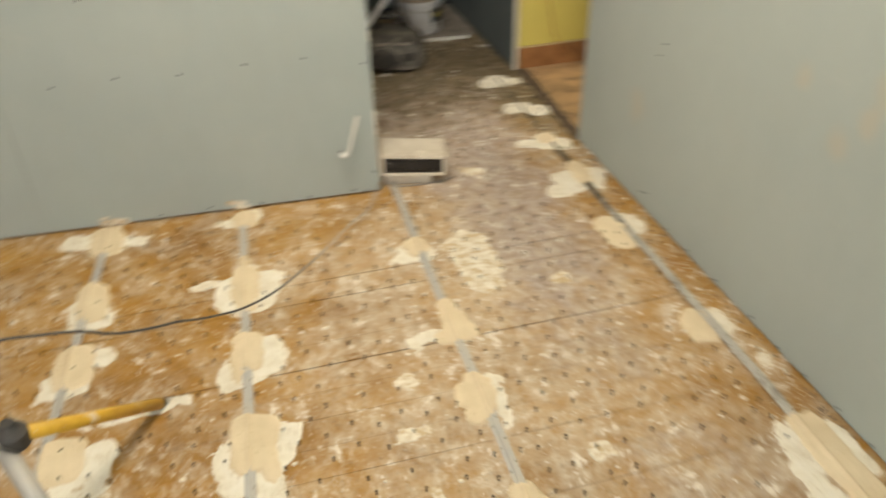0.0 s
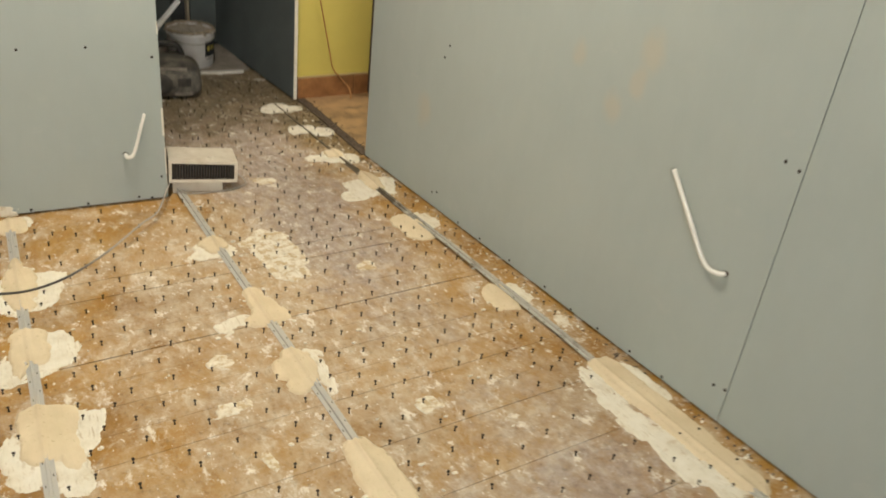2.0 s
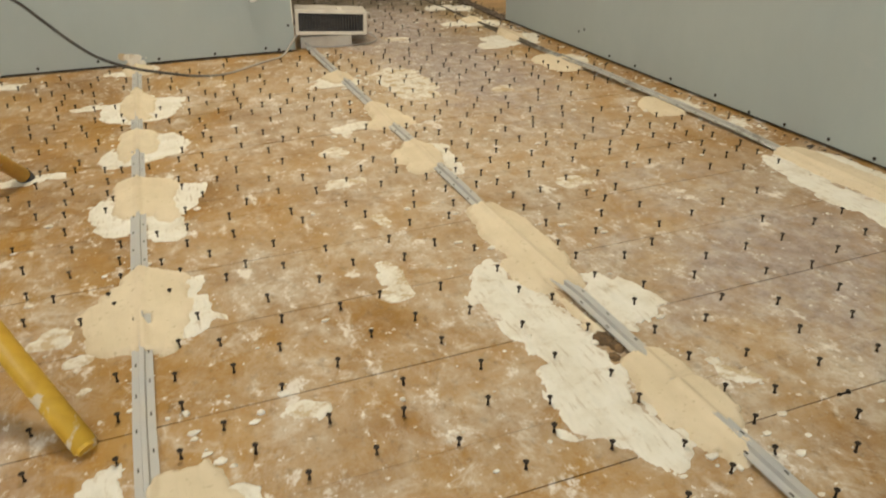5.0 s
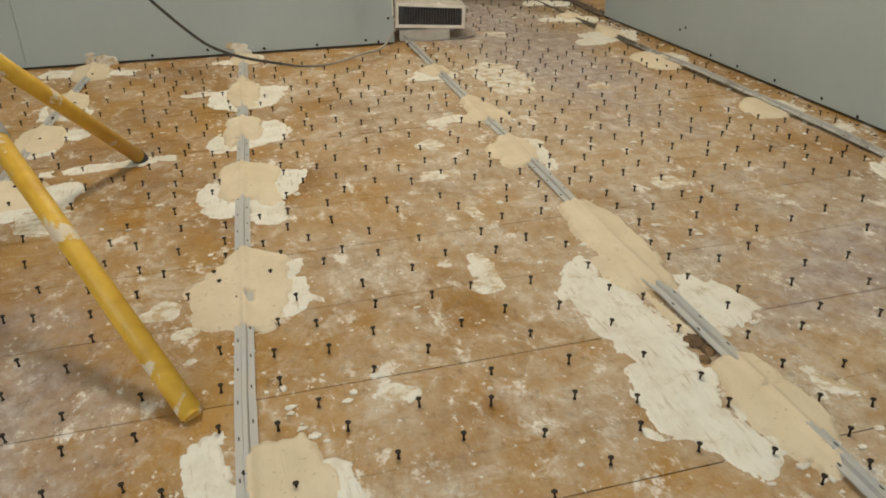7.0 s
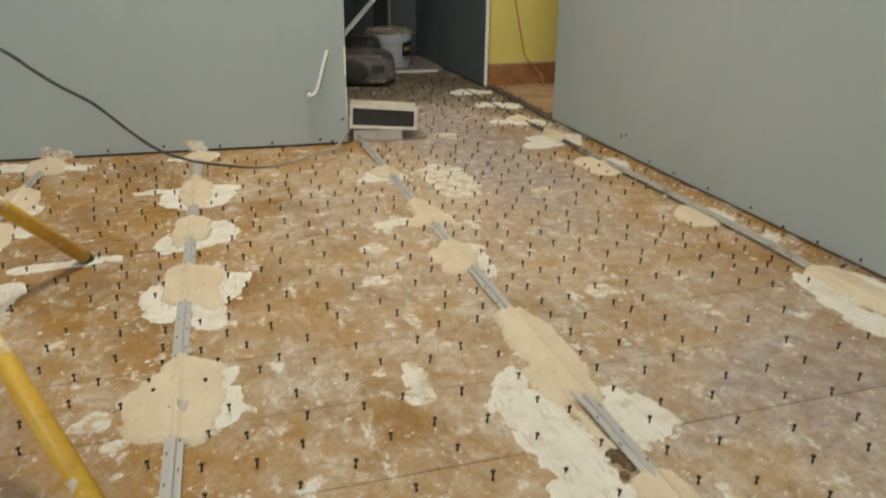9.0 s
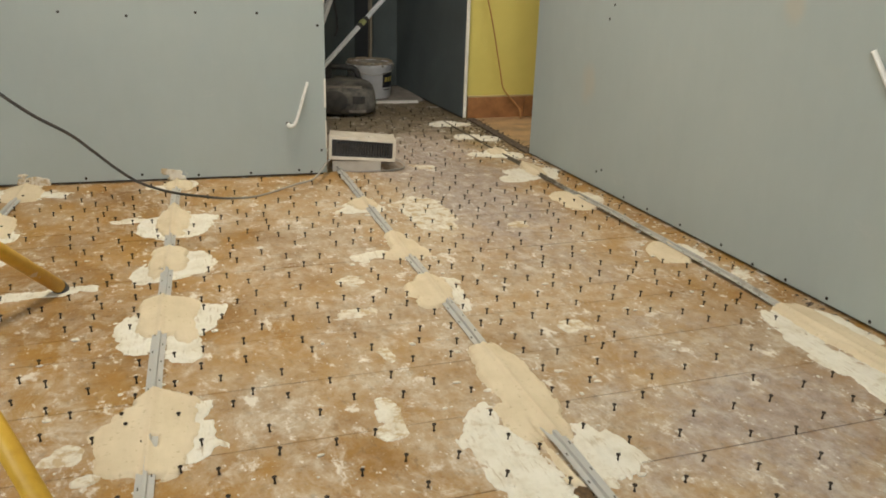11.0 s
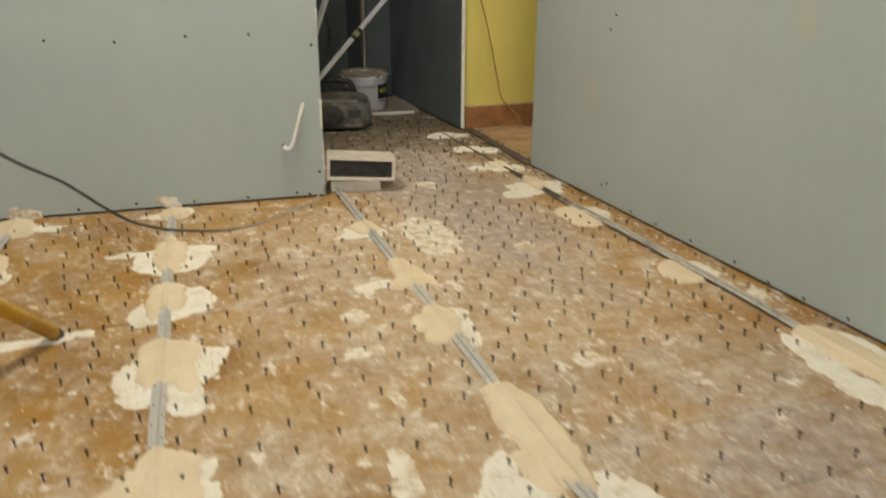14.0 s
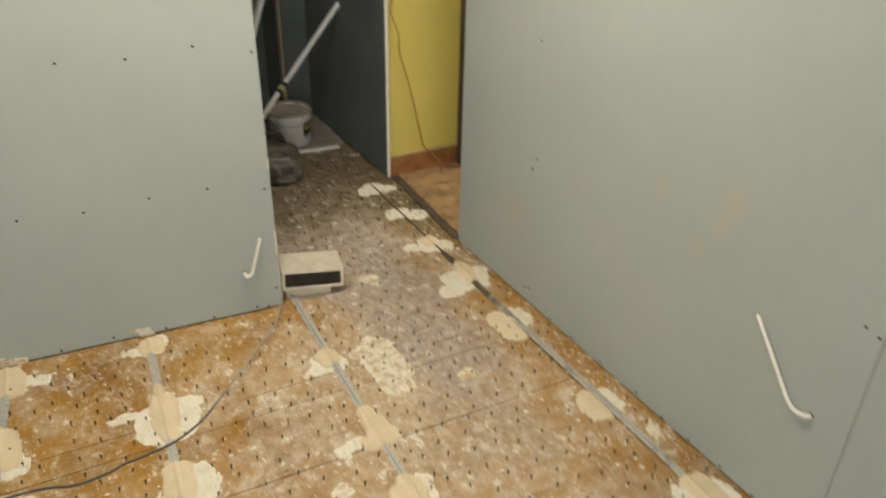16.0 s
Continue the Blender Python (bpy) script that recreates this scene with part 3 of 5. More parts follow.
beacon("levelling_rail", [(-0.376, 2.83), (-0.405, 2.29), (-0.421, 1.93), (-0.441, 1.55), (-0.455, 1.2), (-0.464, 1.0), (-0.482, 0.3)], 0.0045)
beacon("levelling_rail", [(0.196, 2.93), (0.199, 2.3), (0.206, 1.55), (0.207, 1.46, 0.002), (0.207, 1.15, 0.002), (0.208, 1.07, 0.008), (0.210, 0.885, 0.0075), (0.211, 0.85, 0.001), (0.213, 0.77, 0.001), (0.214, 0.73, 0.008), (0.219, 0.2, 0.006)], 0.0045)
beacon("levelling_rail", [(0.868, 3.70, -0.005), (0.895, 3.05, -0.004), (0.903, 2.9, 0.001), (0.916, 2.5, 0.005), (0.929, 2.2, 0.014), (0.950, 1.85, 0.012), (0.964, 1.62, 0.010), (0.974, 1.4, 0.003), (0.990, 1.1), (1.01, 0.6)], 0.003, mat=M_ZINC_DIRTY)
beacon("levelling_rail", [(-0.848, 2.84), (-0.900, 2.36), (-0.935, 2.0), (-1.0, 1.3)], 0.0045)


# ---- filler on the floor ----
RAIL_LINES = (((-0.482, 0.3), (-0.441, 1.55), (-0.376, 2.83)), ((0.219, 0.2), (0.206, 1.55), (0.196, 2.93)), ((1.01, 0.6), (0.964, 1.62), (0.929, 2.2), (0.868, 3.7)), ((-1.0, 1.3), (-0.900, 2.36), (-0.848, 2.84)))

def blob_mesh(name, lobes, height, mat, seed, cell, rough, tilt=0.0, top=0.05, holes=()):
    """A flat dab of filler: the union of soft lobes (x, y, rx, ry, turn) with a torn edge."""
    x0, x1 = min(l[0] - l[2] for l in lobes) - 0.03, max(l[0] + l[2] for l in lobes) + 0.03
    y0, y1 = min(l[1] - l[3] for l in lobes) - 0.03, max(l[1] + l[3] for l in lobes) + 0.03
    if any(len(l) > 4 and l[4] for l in lobes):
        r = max(max(l[2], l[3]) for l in lobes)
        x0, x1 = min(l[0] for l in lobes) - r - 0.02, max(l[0] for l in lobes) + r + 0.02
        y0, y1 = min(l[1] for l in lobes) - r - 0.02, max(l[1] for l in lobes) + r + 0.02
    xs, ys = np.arange(x0, x1, cell), np.arange(y0, y1, cell)
    X, Y = np.meshgrid(xs, ys)
    F = np.full(X.shape, -9.0)
    for l in lobes:
        a = radians(l[4]) if len(l) > 4 else 0.0
        u, v = X - l[0], Y - l[1]
        u, v = u * math.cos(a) + v * math.sin(a), -u * math.sin(a) + v * math.cos(a)
        f = 1 - (np.abs(u / l[2]) ** 3.3 + np.abs(v / l[3]) ** 3.3) ** (1 / 3.3)
        F = np.maximum(F, f * min(l[2], l[3]))
    F = np.minimum(F, top)
    N = np.array([[noise.fractal(Vector((x * 16 + seed, y * 16, seed * 3.7)), 0.75, 2.1, 3) for x in xs] for y in ys])
    N = 0.62 * N + 0.05 * np.array([[noise.fractal(Vector((x * 70 + seed, y * 70, seed)), 0.5, 2.0, 3) for x in xs] for y in ys])
    # straight-edged chips where it tore off
    chips = np.array([[noise.cell(noise.voronoi(Vector((x * 26 + 0.2 * noise.noise((x * 40, y * 40, seed)), y * 26, seed)))[1][0] * 57.0) for x in xs] for y in ys])
    N = N + 0.55 * (chips - np.median(chips))
    G = F + rough * N
    for l in holes:
        a = radians(l[4])
        u, v = X - l[0], Y - l[1]
        u, v = u * math.cos(a) + v * math.sin(a), -u * math.sin(a) + v * math.cos(a)
        G = np.minimum(G, (np.hypot(u / l[2], v / l[3]) - 1) * min(l[2], l[3]) + 0.35 * rough * N)
    ridge = np.array([[noise.noise(Vector((x * 40 + seed, y * 9, seed))) for x in xs] for y in ys])
    up = np.clip(G / (0.002 + height * 0.35), -0.6, 1.0)
    body = np.full(X.shape, height)
    if height > 0.005:
        # heaped along the rail, feathered thin away from it
        near = np.max([np.clip(1 - np.abs(X - np.interp(Y, [p[1] for p in line], [p[0] for p in line])) / 0.085, 0, 1) for line in RAIL_LINES], axis=0)
        body = 0.0036 + (height - 0.0036) * near
    ramp_y = 1 + tilt * (Y - (y0 + y1) / 2) / max(0.05, (y1 - y0))
    Z = np.where(up > 0, body * ramp_y * np.clip(up, 0, 1) ** 0.55 + 0.0011 * ridge * np.clip(up, 0, 1), 0.004 * up)
    # the covered ridge of a rail shows through as a low rib
    for line in RAIL_LINES if height > 0.005 else ():
        rx = np.interp(Y, [p[1] for p in line], [p[0] for p in line])
        Z = Z + 0.0048 * np.exp(-((X - rx) / 0.0065) ** 2) * np.clip(up, 0, 1)
    inside = G > 0
    cells = inside[:-1, :-1] | inside[1:, :-1] | inside[:-1, 1:] | inside[1:, 1:]
    return [piece_mesh(name, X, Y, Z, piece, mat) for piece in pieces(cells)]


def pieces(cells):
    """The connected patches of a grid of cells, largest first, without the crumbs."""
    left, out = set(zip(*np.nonzero(cells))), []
    while left:
        stack = [left.pop()]
        found = list(stack)
        while stack:
            j, i = stack.pop()
            for c in ((j + 1, i), (j - 1, i), (j, i + 1), (j, i - 1)):
                if c in left:
                    left.remove(c)
                    stack.append(c)
                    found.append(c)
        out.append(sorted(found))
    out.sort(key=len, reverse=True)
    return [p for p in out if len(p) > 40] or out[:1]


def piece_mesh(name, X, Y, Z, cells, mat):
    index, verts, faces = {}, [], []
    for j, i in cells:
        q = []
        for c in ((j, i), (j, i + 1), (j + 1, i + 1), (j + 1, i)):
            if c not in index:
                index[c] = len(verts)
                verts.append((float(X[c]), float(Y[c]), float(Z[c])))
            q.append(index[c])
        faces.append(q)
    me = bpy.data.meshes.new(name)
    me.from_pydata(verts, [], faces)
    me.materials.append(mat)
    me.polygons.foreach_set("use_smooth", [True] * len(faces))
    return me


def dab(seed, cream=(), white=(), h=0.0122, tilt=0.7, label="", group="dabs of filler along the rails", cell=0.0032, rough=0.013, holes=()):
    o = thing("filler_dab", label or "cream filler dab over an older torn white smear on the boards", "filler", group)
    layers = []
    if cream:
        layers += [("fresh_filler", "smooth cream filler", me) for me in blob_mesh("fresh_filler", cream, h, M_CREAM, seed, cell, rough * 0.62, tilt, holes=holes)]
    if white:
        layers += [("old_filler", "rough white filler", me) for me in blob_mesh("old_filler", white, 0.0019, M_WHITE, seed + 11, cell, rough, 0.0, 0.028, holes)]
    for name, words, me in layers:
        ob = new(name, me)
        ob.parent = o
        tagged(ob, words)
    return o


# along the rail nearest the lamp stand
dab(1, [(-0.372, 2.815, 0.046, 0.052)], [(-0.36, 2.835, 0.055, 0.045), (-0.42, 2.81, 0.03, 0.03)])
dab(2, [(-0.391, 2.465, 0.044, 0.071, 1), (-0.397, 2.428, 0.043, 0.094, 0), (-0.390, 2.535, 0.018, 0.046, 2), (-0.396, 2.337, 0.031, 0.043, 10)], [(-0.50, 2.47, 0.06, 0.018), (-0.431, 2.424, 0.060, 0.068, -19), (-0.370, 2.359, 0.064, 0.077, -30), (-0.427, 2.358, 0.056, 0.068, 33), (-0.392, 2.496, 0.040, 0.056, -32), (-0.335, 2.440, 0.062, 0.064, -4)])
dab(3, [(-0.395, 2.086, 0.031, 0.052, -10), (-0.440, 2.100, 0.018, 0.106, -7), (-0.408, 2.143, 0.047, 0.063, -5), (-0.438, 2.016, 0.008, 0.046, -30)], [(-0.352, 2.123, 0.046, 0.060, 5), (-0.457, 2.032, 0.045, 0.059, -8), (-0.426, 2.114, 0.062, 0.022, 41), (-0.353, 2.068, 0.045, 0.057, -25), (-0.393, 2.059, 0.064, 0.070, -36)])
dab(4, [(-0.399, 1.787, 0.048, 0.068, -12), (-0.435, 1.725, 0.045, 0.062, 5), (-0.383, 1.692, 0.025, 0.072, 4), (-0.440, 1.799, 0.040, 0.066, -9)], [(-0.465, 1.747, 0.049, 0.050, 44), (-0.476, 1.643, 0.044, 0.036, -25), (-0.400, 1.779, 0.063, 0.039, -5), (-0.389, 1.602, 0.035, 0.061, 1), (-0.398, 1.710, 0.066, 0.078, -42), (-0.335, 1.768, 0.038, 0.053, -20), (-0.491, 1.715, 0.043, 0.056, -1)])
dab(5, [(-0.409, 1.274, 0.032, 0.056, -9), (-0.445, 1.333, 0.075, 0.057, -8), (-0.434, 1.208, 0.035, 0.044, -13), (-0.492, 1.272, 0.048, 0.087, 11), (-0.428, 1.379, 0.054, 0.045, -33)], [(-0.375, 1.215, 0.016, 0.039, -60), (-0.379, 1.270, 0.030, 0.072, -4), (-0.370, 1.352, 0.021, 0.042, -13)], h=0.013, cell=0.003)
dab(6, [(-0.430, 0.825, 0.046, 0.092, -8), (-0.395, 0.80, 0.03, 0.05)], [(-0.515, 0.875, 0.024, 0.066, 6), (-0.50, 0.80, 0.035, 0.05), (-0.39, 0.80, 0.04, 0.05)], cell=0.003)
# along the middle rail
dab(7, [(0.188, 2.475, 0.045, 0.05, 20)], [(0.184, 2.422, 0.039, 0.024, -36), (0.213, 2.462, 0.031, 0.052, 32), (0.146, 2.440, 0.051, 0.032, 35), (0.171, 2.489, 0.026, 0.050, -52)])
dab(8, [(0.214, 2.028, 0.050, 0.048, 8), (0.220, 2.055, 0.038, 0.075, 11), (0.210, 2.115, 0.029, 0.056, 9), (0.188, 2.012, 0.047, 0.034, 11)], [(0.074, 2.010, 0.022, 0.030, 11), (0.113, 2.025, 0.041, 0.028, -1)])
dab(9, [(0.198, 1.792, 0.041, 0.059, -15), (0.207, 1.744, 0.033, 0.066, -8), (0.179, 1.700, 0.040, 0.040, 28), (0.159, 1.769, 0.027, 0.050, -5)], [(0.246, 1.758, 0.020, 0.077, -4), (0.249, 1.723, 0.015, 0.075, -13)], cell=0.003)
dab(10, [(0.192, 1.232, 0.021, 0.056, -60), (0.212, 1.314, 0.053, 0.110, 0), (0.203, 1.189, 0.054, 0.095, -9), (0.187, 1.023, 0.009, 0.085, 1), (0.212, 1.405, 0.034, 0.057, 22), (0.214, 0.860, 0.039, 0.047, 16), (0.187, 0.813, 0.026, 0.076, -8), (0.201, 0.742, 0.030, 0.075, 1), (0.232, 0.771, 0.029, 0.068, -3)],
    [(0.089, 0.802, 0.065, 0.038, -2), (0.120, 0.831, 0.034, 0.087, -16), (0.103, 1.169, 0.032, 0.075, -26), (0.103, 1.142, 0.048, 0.044, -31), (0.113, 1.060, 0.056, 0.074, 12), (0.121, 0.968, 0.054, 0.120, 1), (0.084, 0.877, 0.039, 0.072, -14), (0.124, 0.745, 0.034, 0.077, 15), (0.302, 1.070, 0.015, 0.049, 8), (0.268, 1.096, 0.023, 0.053, -7), (0.267, 1.041, 0.040, 0.068, -5), (0.239, 0.980, 0.011, 0.035, -5)],
    h=0.0125, tilt=0.0, label="long cream filler bed over a broad torn white smear", cell=0.003, rough=0.014, holes=[(0.196, 1.03, 0.007, 0.085, 4), (0.183, 0.942, 0.020, 0.026, 20)])
# along the rail by the partition
dab(12, label="torn white filler over the end of a rail", cream=[], white= [(0.868, 3.65, 0.05, 0.06), (0.84, 3.64, 0.07, 0.05), (0.93, 3.62, 0.04, 0.035)])
dab(13, label="torn white filler over the end of a rail", cream=[], white= [(0.885, 3.36, 0.05, 0.05), (0.85, 3.36, 0.05, 0.045), (0.95, 3.31, 0.05, 0.045, -30)])
dab(14, [(0.885, 3.06, 0.04, 0.04)], [(0.88, 3.04, 0.055, 0.06), (0.83, 3.04, 0.065, 0.035), (0.93, 3.0, 0.05, 0.05)])
dab(15, [(0.915, 2.76, 0.035, 0.08)], [(0.855, 2.72, 0.060, 0.085), (0.80, 2.665, 0.05, 0.045), (0.95, 2.72, 0.045, 0.07, -20)])
dab(16, [(0.866, 2.410, 0.044, 0.050, 5), (0.879, 2.348, 0.051, 0.063, 0), (0.890, 2.312, 0.040, 0.051, 2)], [(0.965, 2.40, 0.03, 0.07)])
dab(17, [(0.912, 1.865, 0.053, 0.041, 60), (0.913, 1.819, 0.045, 0.046, -16), (0.918, 1.853, 0.050, 0.052, 3)], [(0.985, 1.85, 0.030, 0.06)])
dab(18, [(0.995, 1.33, 0.052, 0.14, 2), (1.006, 1.15, 0.052, 0.13), (1.016, 0.99, 0.045, 0.11)],
    [(0.918, 1.40, 0.030, 0.085, 4), (0.905, 1.25, 0.038, 0.12), (0.918, 1.08, 0.045, 0.11, -8), (0.955, 0.96, 0.045, 0.07, -15), (1.05, 1.33, 0.028, 0.09)], h=0.011, tilt=0.2, label="long cream filler bed with white smears beside the partition")
# along the rail past the lamp stand
dab(20, [(-0.85, 2.82, 0.062, 0.085)], [(-0.95, 2.845, 0.055, 0.045, -10), (-0.76, 2.80, 0.06, 0.03, -14)])
dab(21, [(-0.875, 2.48, 0.05, 0.105)], [(-0.86, 2.41, 0.05, 0.06), (-0.925, 2.42, 0.022, 0.06)])
dab(22, [(-0.905, 2.19, 0.06, 0.09)], [(-0.83, 2.215, 0.058, 0.035, -15), (-0.92, 2.12, 0.07, 0.05)])
dab(23, [(-0.90, 1.84, 0.06, 0.08)], [(-0.82, 1.825, 0.05, 0.06), (-0.85, 1.76, 0.07, 0.05)])
dab(24, [], [(-0.72, 1.96, 0.13, 0.022, 5)], label="flat streak of white filler on the boards", group="filler smears")


def smear(seed, *lobes, label="thin flat smear of white filler on the boards"):
    o = new("filler_smear", blob_mesh("filler_smear", lobes, 0.0016, M_SMEAR, seed, 0.003, 0.013, 0.0, 0.022)[0])
    return tagged(o, label, "filler", "filler smears")


smear(31, (0.364, 2.347, 0.078, 0.115, -1), (0.360, 2.239, 0.060, 0.053, -44), (0.353, 2.448, 0.078, 0.066, 36), (0.328, 2.401, 0.054, 0.044, 51), label="broad flat patch of white filler on the boards")
smear(32, (0.019, 1.864, 0.035, 0.025, -39))
smear(33, (-0.051, 1.282, 0.022, 0.019, -42), (-0.048, 1.237, 0.021, 0.043, -4), (-0.059, 1.198, 0.022, 0.025, 18))
smear(34, (0.004, 1.469, 0.009, 0.042, 9), (0.010, 1.458, 0.008, 0.021, 17))
smear(35, (-0.593, 1.255, 0.016, 0.010, -23), (-0.578, 1.269, 0.021, 0.026, -12))
smear(36, (-0.553, 1.191, 0.016, 0.010, 20))
smear(37, (-0.539, 1.111, 0.010, 0.023, -40))
smear(38, (0.52, 2.90, 0.05, 0.03))
smear(39, (-0.269, 0.959, 0.018, 0.016, 36), (-0.259, 0.958, 0.020, 0.016, -48))
smear(40, (0.60, 2.18, 0.035, 0.03))
smear(41, (0.300, 0.803, 0.008, 0.023, 16), (0.311, 0.814, 0.013, 0.040, 16), (0.306, 0.822, 0.017, 0.010, -29), label="thin cream smear of filler on the boards")
smear(42, (-0.46, 2.82, 0.018, 0.02))
smear(43, (0.44, 1.50, 0.03, 0.03))
smear(44, (1.02, 1.66, 0.025, 0.03))
smear(45, (-0.02, 1.68, 0.05, 0.02))
smear(46, (-0.83, 1.69, 0.05, 0.06))


def splash(seed, *lobes):
    o = new("filler_splash", blob_mesh("filler_splash", lobes, 0.0012, M_SMEAR, seed, 0.003, 0.012, 0.0, 0.014)[0])
    o.matrix_world = lw_frame @ Matrix.Translation((-LW_END, 0, 0)) @ Matrix.Rotation(radians(90), 4, "X")
    return tagged(o, "white filler splashed up the foot of the plasterboard", "filler", "filler smears")


splash(51, (-0.365, 0.010, 0.026, 0.014), (-0.385, 0.034, 0.020, 0.005))
splash(52, (-0.82, 0.014, 0.05, 0.018), (-0.86, 0.038, 0.025, 0.007))


# ---- cables ----
def wire(name, label, pts, r, mat, flat=1.0):
    o = tube(name, pts, r, mat, None, "", flat)
    return tagged(o, label, "cable")


wire("power_cable", "dark rubber power cable rising from the heater through the air", [(0.169, 2.910, 0.051), (0.137, 2.849, 0.046), (0.072, 2.723, 0.028), (-0.003, 2.637, 0.036), (-0.134, 2.460, 0.059), (-0.228, 2.319, 0.097), (-0.308, 2.188, 0.146), (-0.391, 2.087, 0.193), (-0.458, 2.017, 0.241), (-0.504, 1.948, 0.298), (-0.540, 1.885, 0.353), (-0.572, 1.818, 0.404), (-0.620, 1.760, 0.452), (-0.650, 1.725, 0.486), (-0.694, 1.694, 0.531), (-0.76, 1.67, 0.56), (-0.85, 1.64, 0.58), (-0.90, 1.60, 0.50), (-0.885, 1.60, 0.405)], 0.0034, M_CABLE)
wire("heater_cord", "dark cord looped on the floor beside the fan heater", [(0.36, 2.96, 0.012), (0.42, 2.945, 0.024), (0.445, 2.90, 0.008), (0.41, 2.868, 0.005), (0.34, 2.858, 0.005), (0.26, 2.862, 0.005), (0.20, 2.868, 0.012), (0.185, 2.895, 0.02)], 0.0026, M_CABLE)
wire("cable_stub", "white flat cable end sticking out of a hole in the wall", [(0.010, 2.872, 0.190), (0.013, 2.845, 0.186), (0.030, 2.838, 0.196), (0.045, 2.838, 0.235), (0.060, 2.838, 0.285), (0.078, 2.842, 0.338)], 0.0076, M_PVC, 0.5)
wire("cable_stub", "white flat cable end hanging from a hole in the partition", [(rw_x(1.218) + 0.01, 1.216, 0.409), (rw_x(1.22) - 0.010, 1.221, 0.407), (rw_x(1.24) - 0.018, 1.240, 0.405), (rw_x(1.262) - 0.021, 1.262, 0.410), (rw_x(1.285) - 0.022, 1.285, 0.430), (rw_x(1.33) - 0.022, 1.333, 0.488), (rw_x(1.38) - 0.02, 1.384, 0.547), (rw_x(1.43) - 0.02, 1.432, 0.605)], 0.0062, M_PVC, 0.55)
wire("brown_cable", "thin brown cable hanging down the yellow wall", [(1.03, 3.745, 1.6), (1.022, 3.744, 1.1), (1.018, 3.744, 0.90), (1.012, 3.744, 0.85), (1.05, 3.742, 0.74), (1.054, 3.742, 0.655), (1.106, 3.742, 0.479), (1.164, 3.742, 0.23), (1.181, 3.735, 0.15), (1.22, 3.728, 0.10), (1.26, 3.70, 0.05), (1.25, 3.66, 0.012)], 0.0035, M_CABLE_BROWN)
wire("hanging_cable", "black cable hanging on the dark back wall", [(0.50, 4.70, 0.9), (0.515, 4.69, 0.6), (0.545, 4.69, 0.42), (0.55, 4.69, 0.34), (0.535, 4.69, 0.30)], 0.006, M_CABLE)


# ---- yellow stand ----
def stand():
    o = thing("tripod_stand", "yellow tubular tripod stand spattered with filler, black hub", "tripod", m=pose(-0.865, 1.60, 0))
    base = Vector((-0.865, 1.60, 0))
    hub = Vector((-0.857, 1.579, 0.386))
    legs = ((Vector((-0.648, 1.980, 0.0)), Vector((-0.836, 1.586, 0.382)), True), (Vector((-0.527, 0.974, 0.0)), Vector((-0.880, 1.568, 0.371)), False), (Vector((-1.30, 1.70, 0.0)), Vector((-0.888, 1.594, 0.382)), True))
    for foot, top, cap in legs:
        d = (top - foot).normalized()
        bm = bmesh.new()
        rod(bm, foot + d * (0.020 if cap else 0.014) - base, top - base, 0.0162, 0.0162, 20)
        leg = part("leg", bm, M_YELLOW_TUBE, o, "", True)
        bm = bmesh.new()
        if cap:
            rod(bm, foot + d * 0.003 - base, foot + d * 0.026 - base, 0.0145, 0.0176, 16)
        else:
            rod(bm, foot + d * 0.009 - base, foot + d * 0.0139 - base, 0.0125, 0.0135, 16)
        part("foot", bm, M_LABEL if cap else M_YELLOW_TUBE, leg, "black rubber foot" if cap else "yellow end plug")
        if not cap:
            bm = bmesh.new()
            rod(bm, foot + (top - foot) * 0.72 - base, top - base, 0.0195, 0.0195, 20)
            part("sleeve", bm, M_ZINC, leg, "grey metal sleeve", True)
    bm = bmesh.new()
    rings(bm, [(0.018, -0.03), (0.030, -0.022), (0.032, 0.012), (0.022, 0.025), (0.014, 0.04)], 18)
    h = part("hub", bm, M_BLACK, o, "dusty black plastic hub")
    h.location = hub - base
    return o


stand()


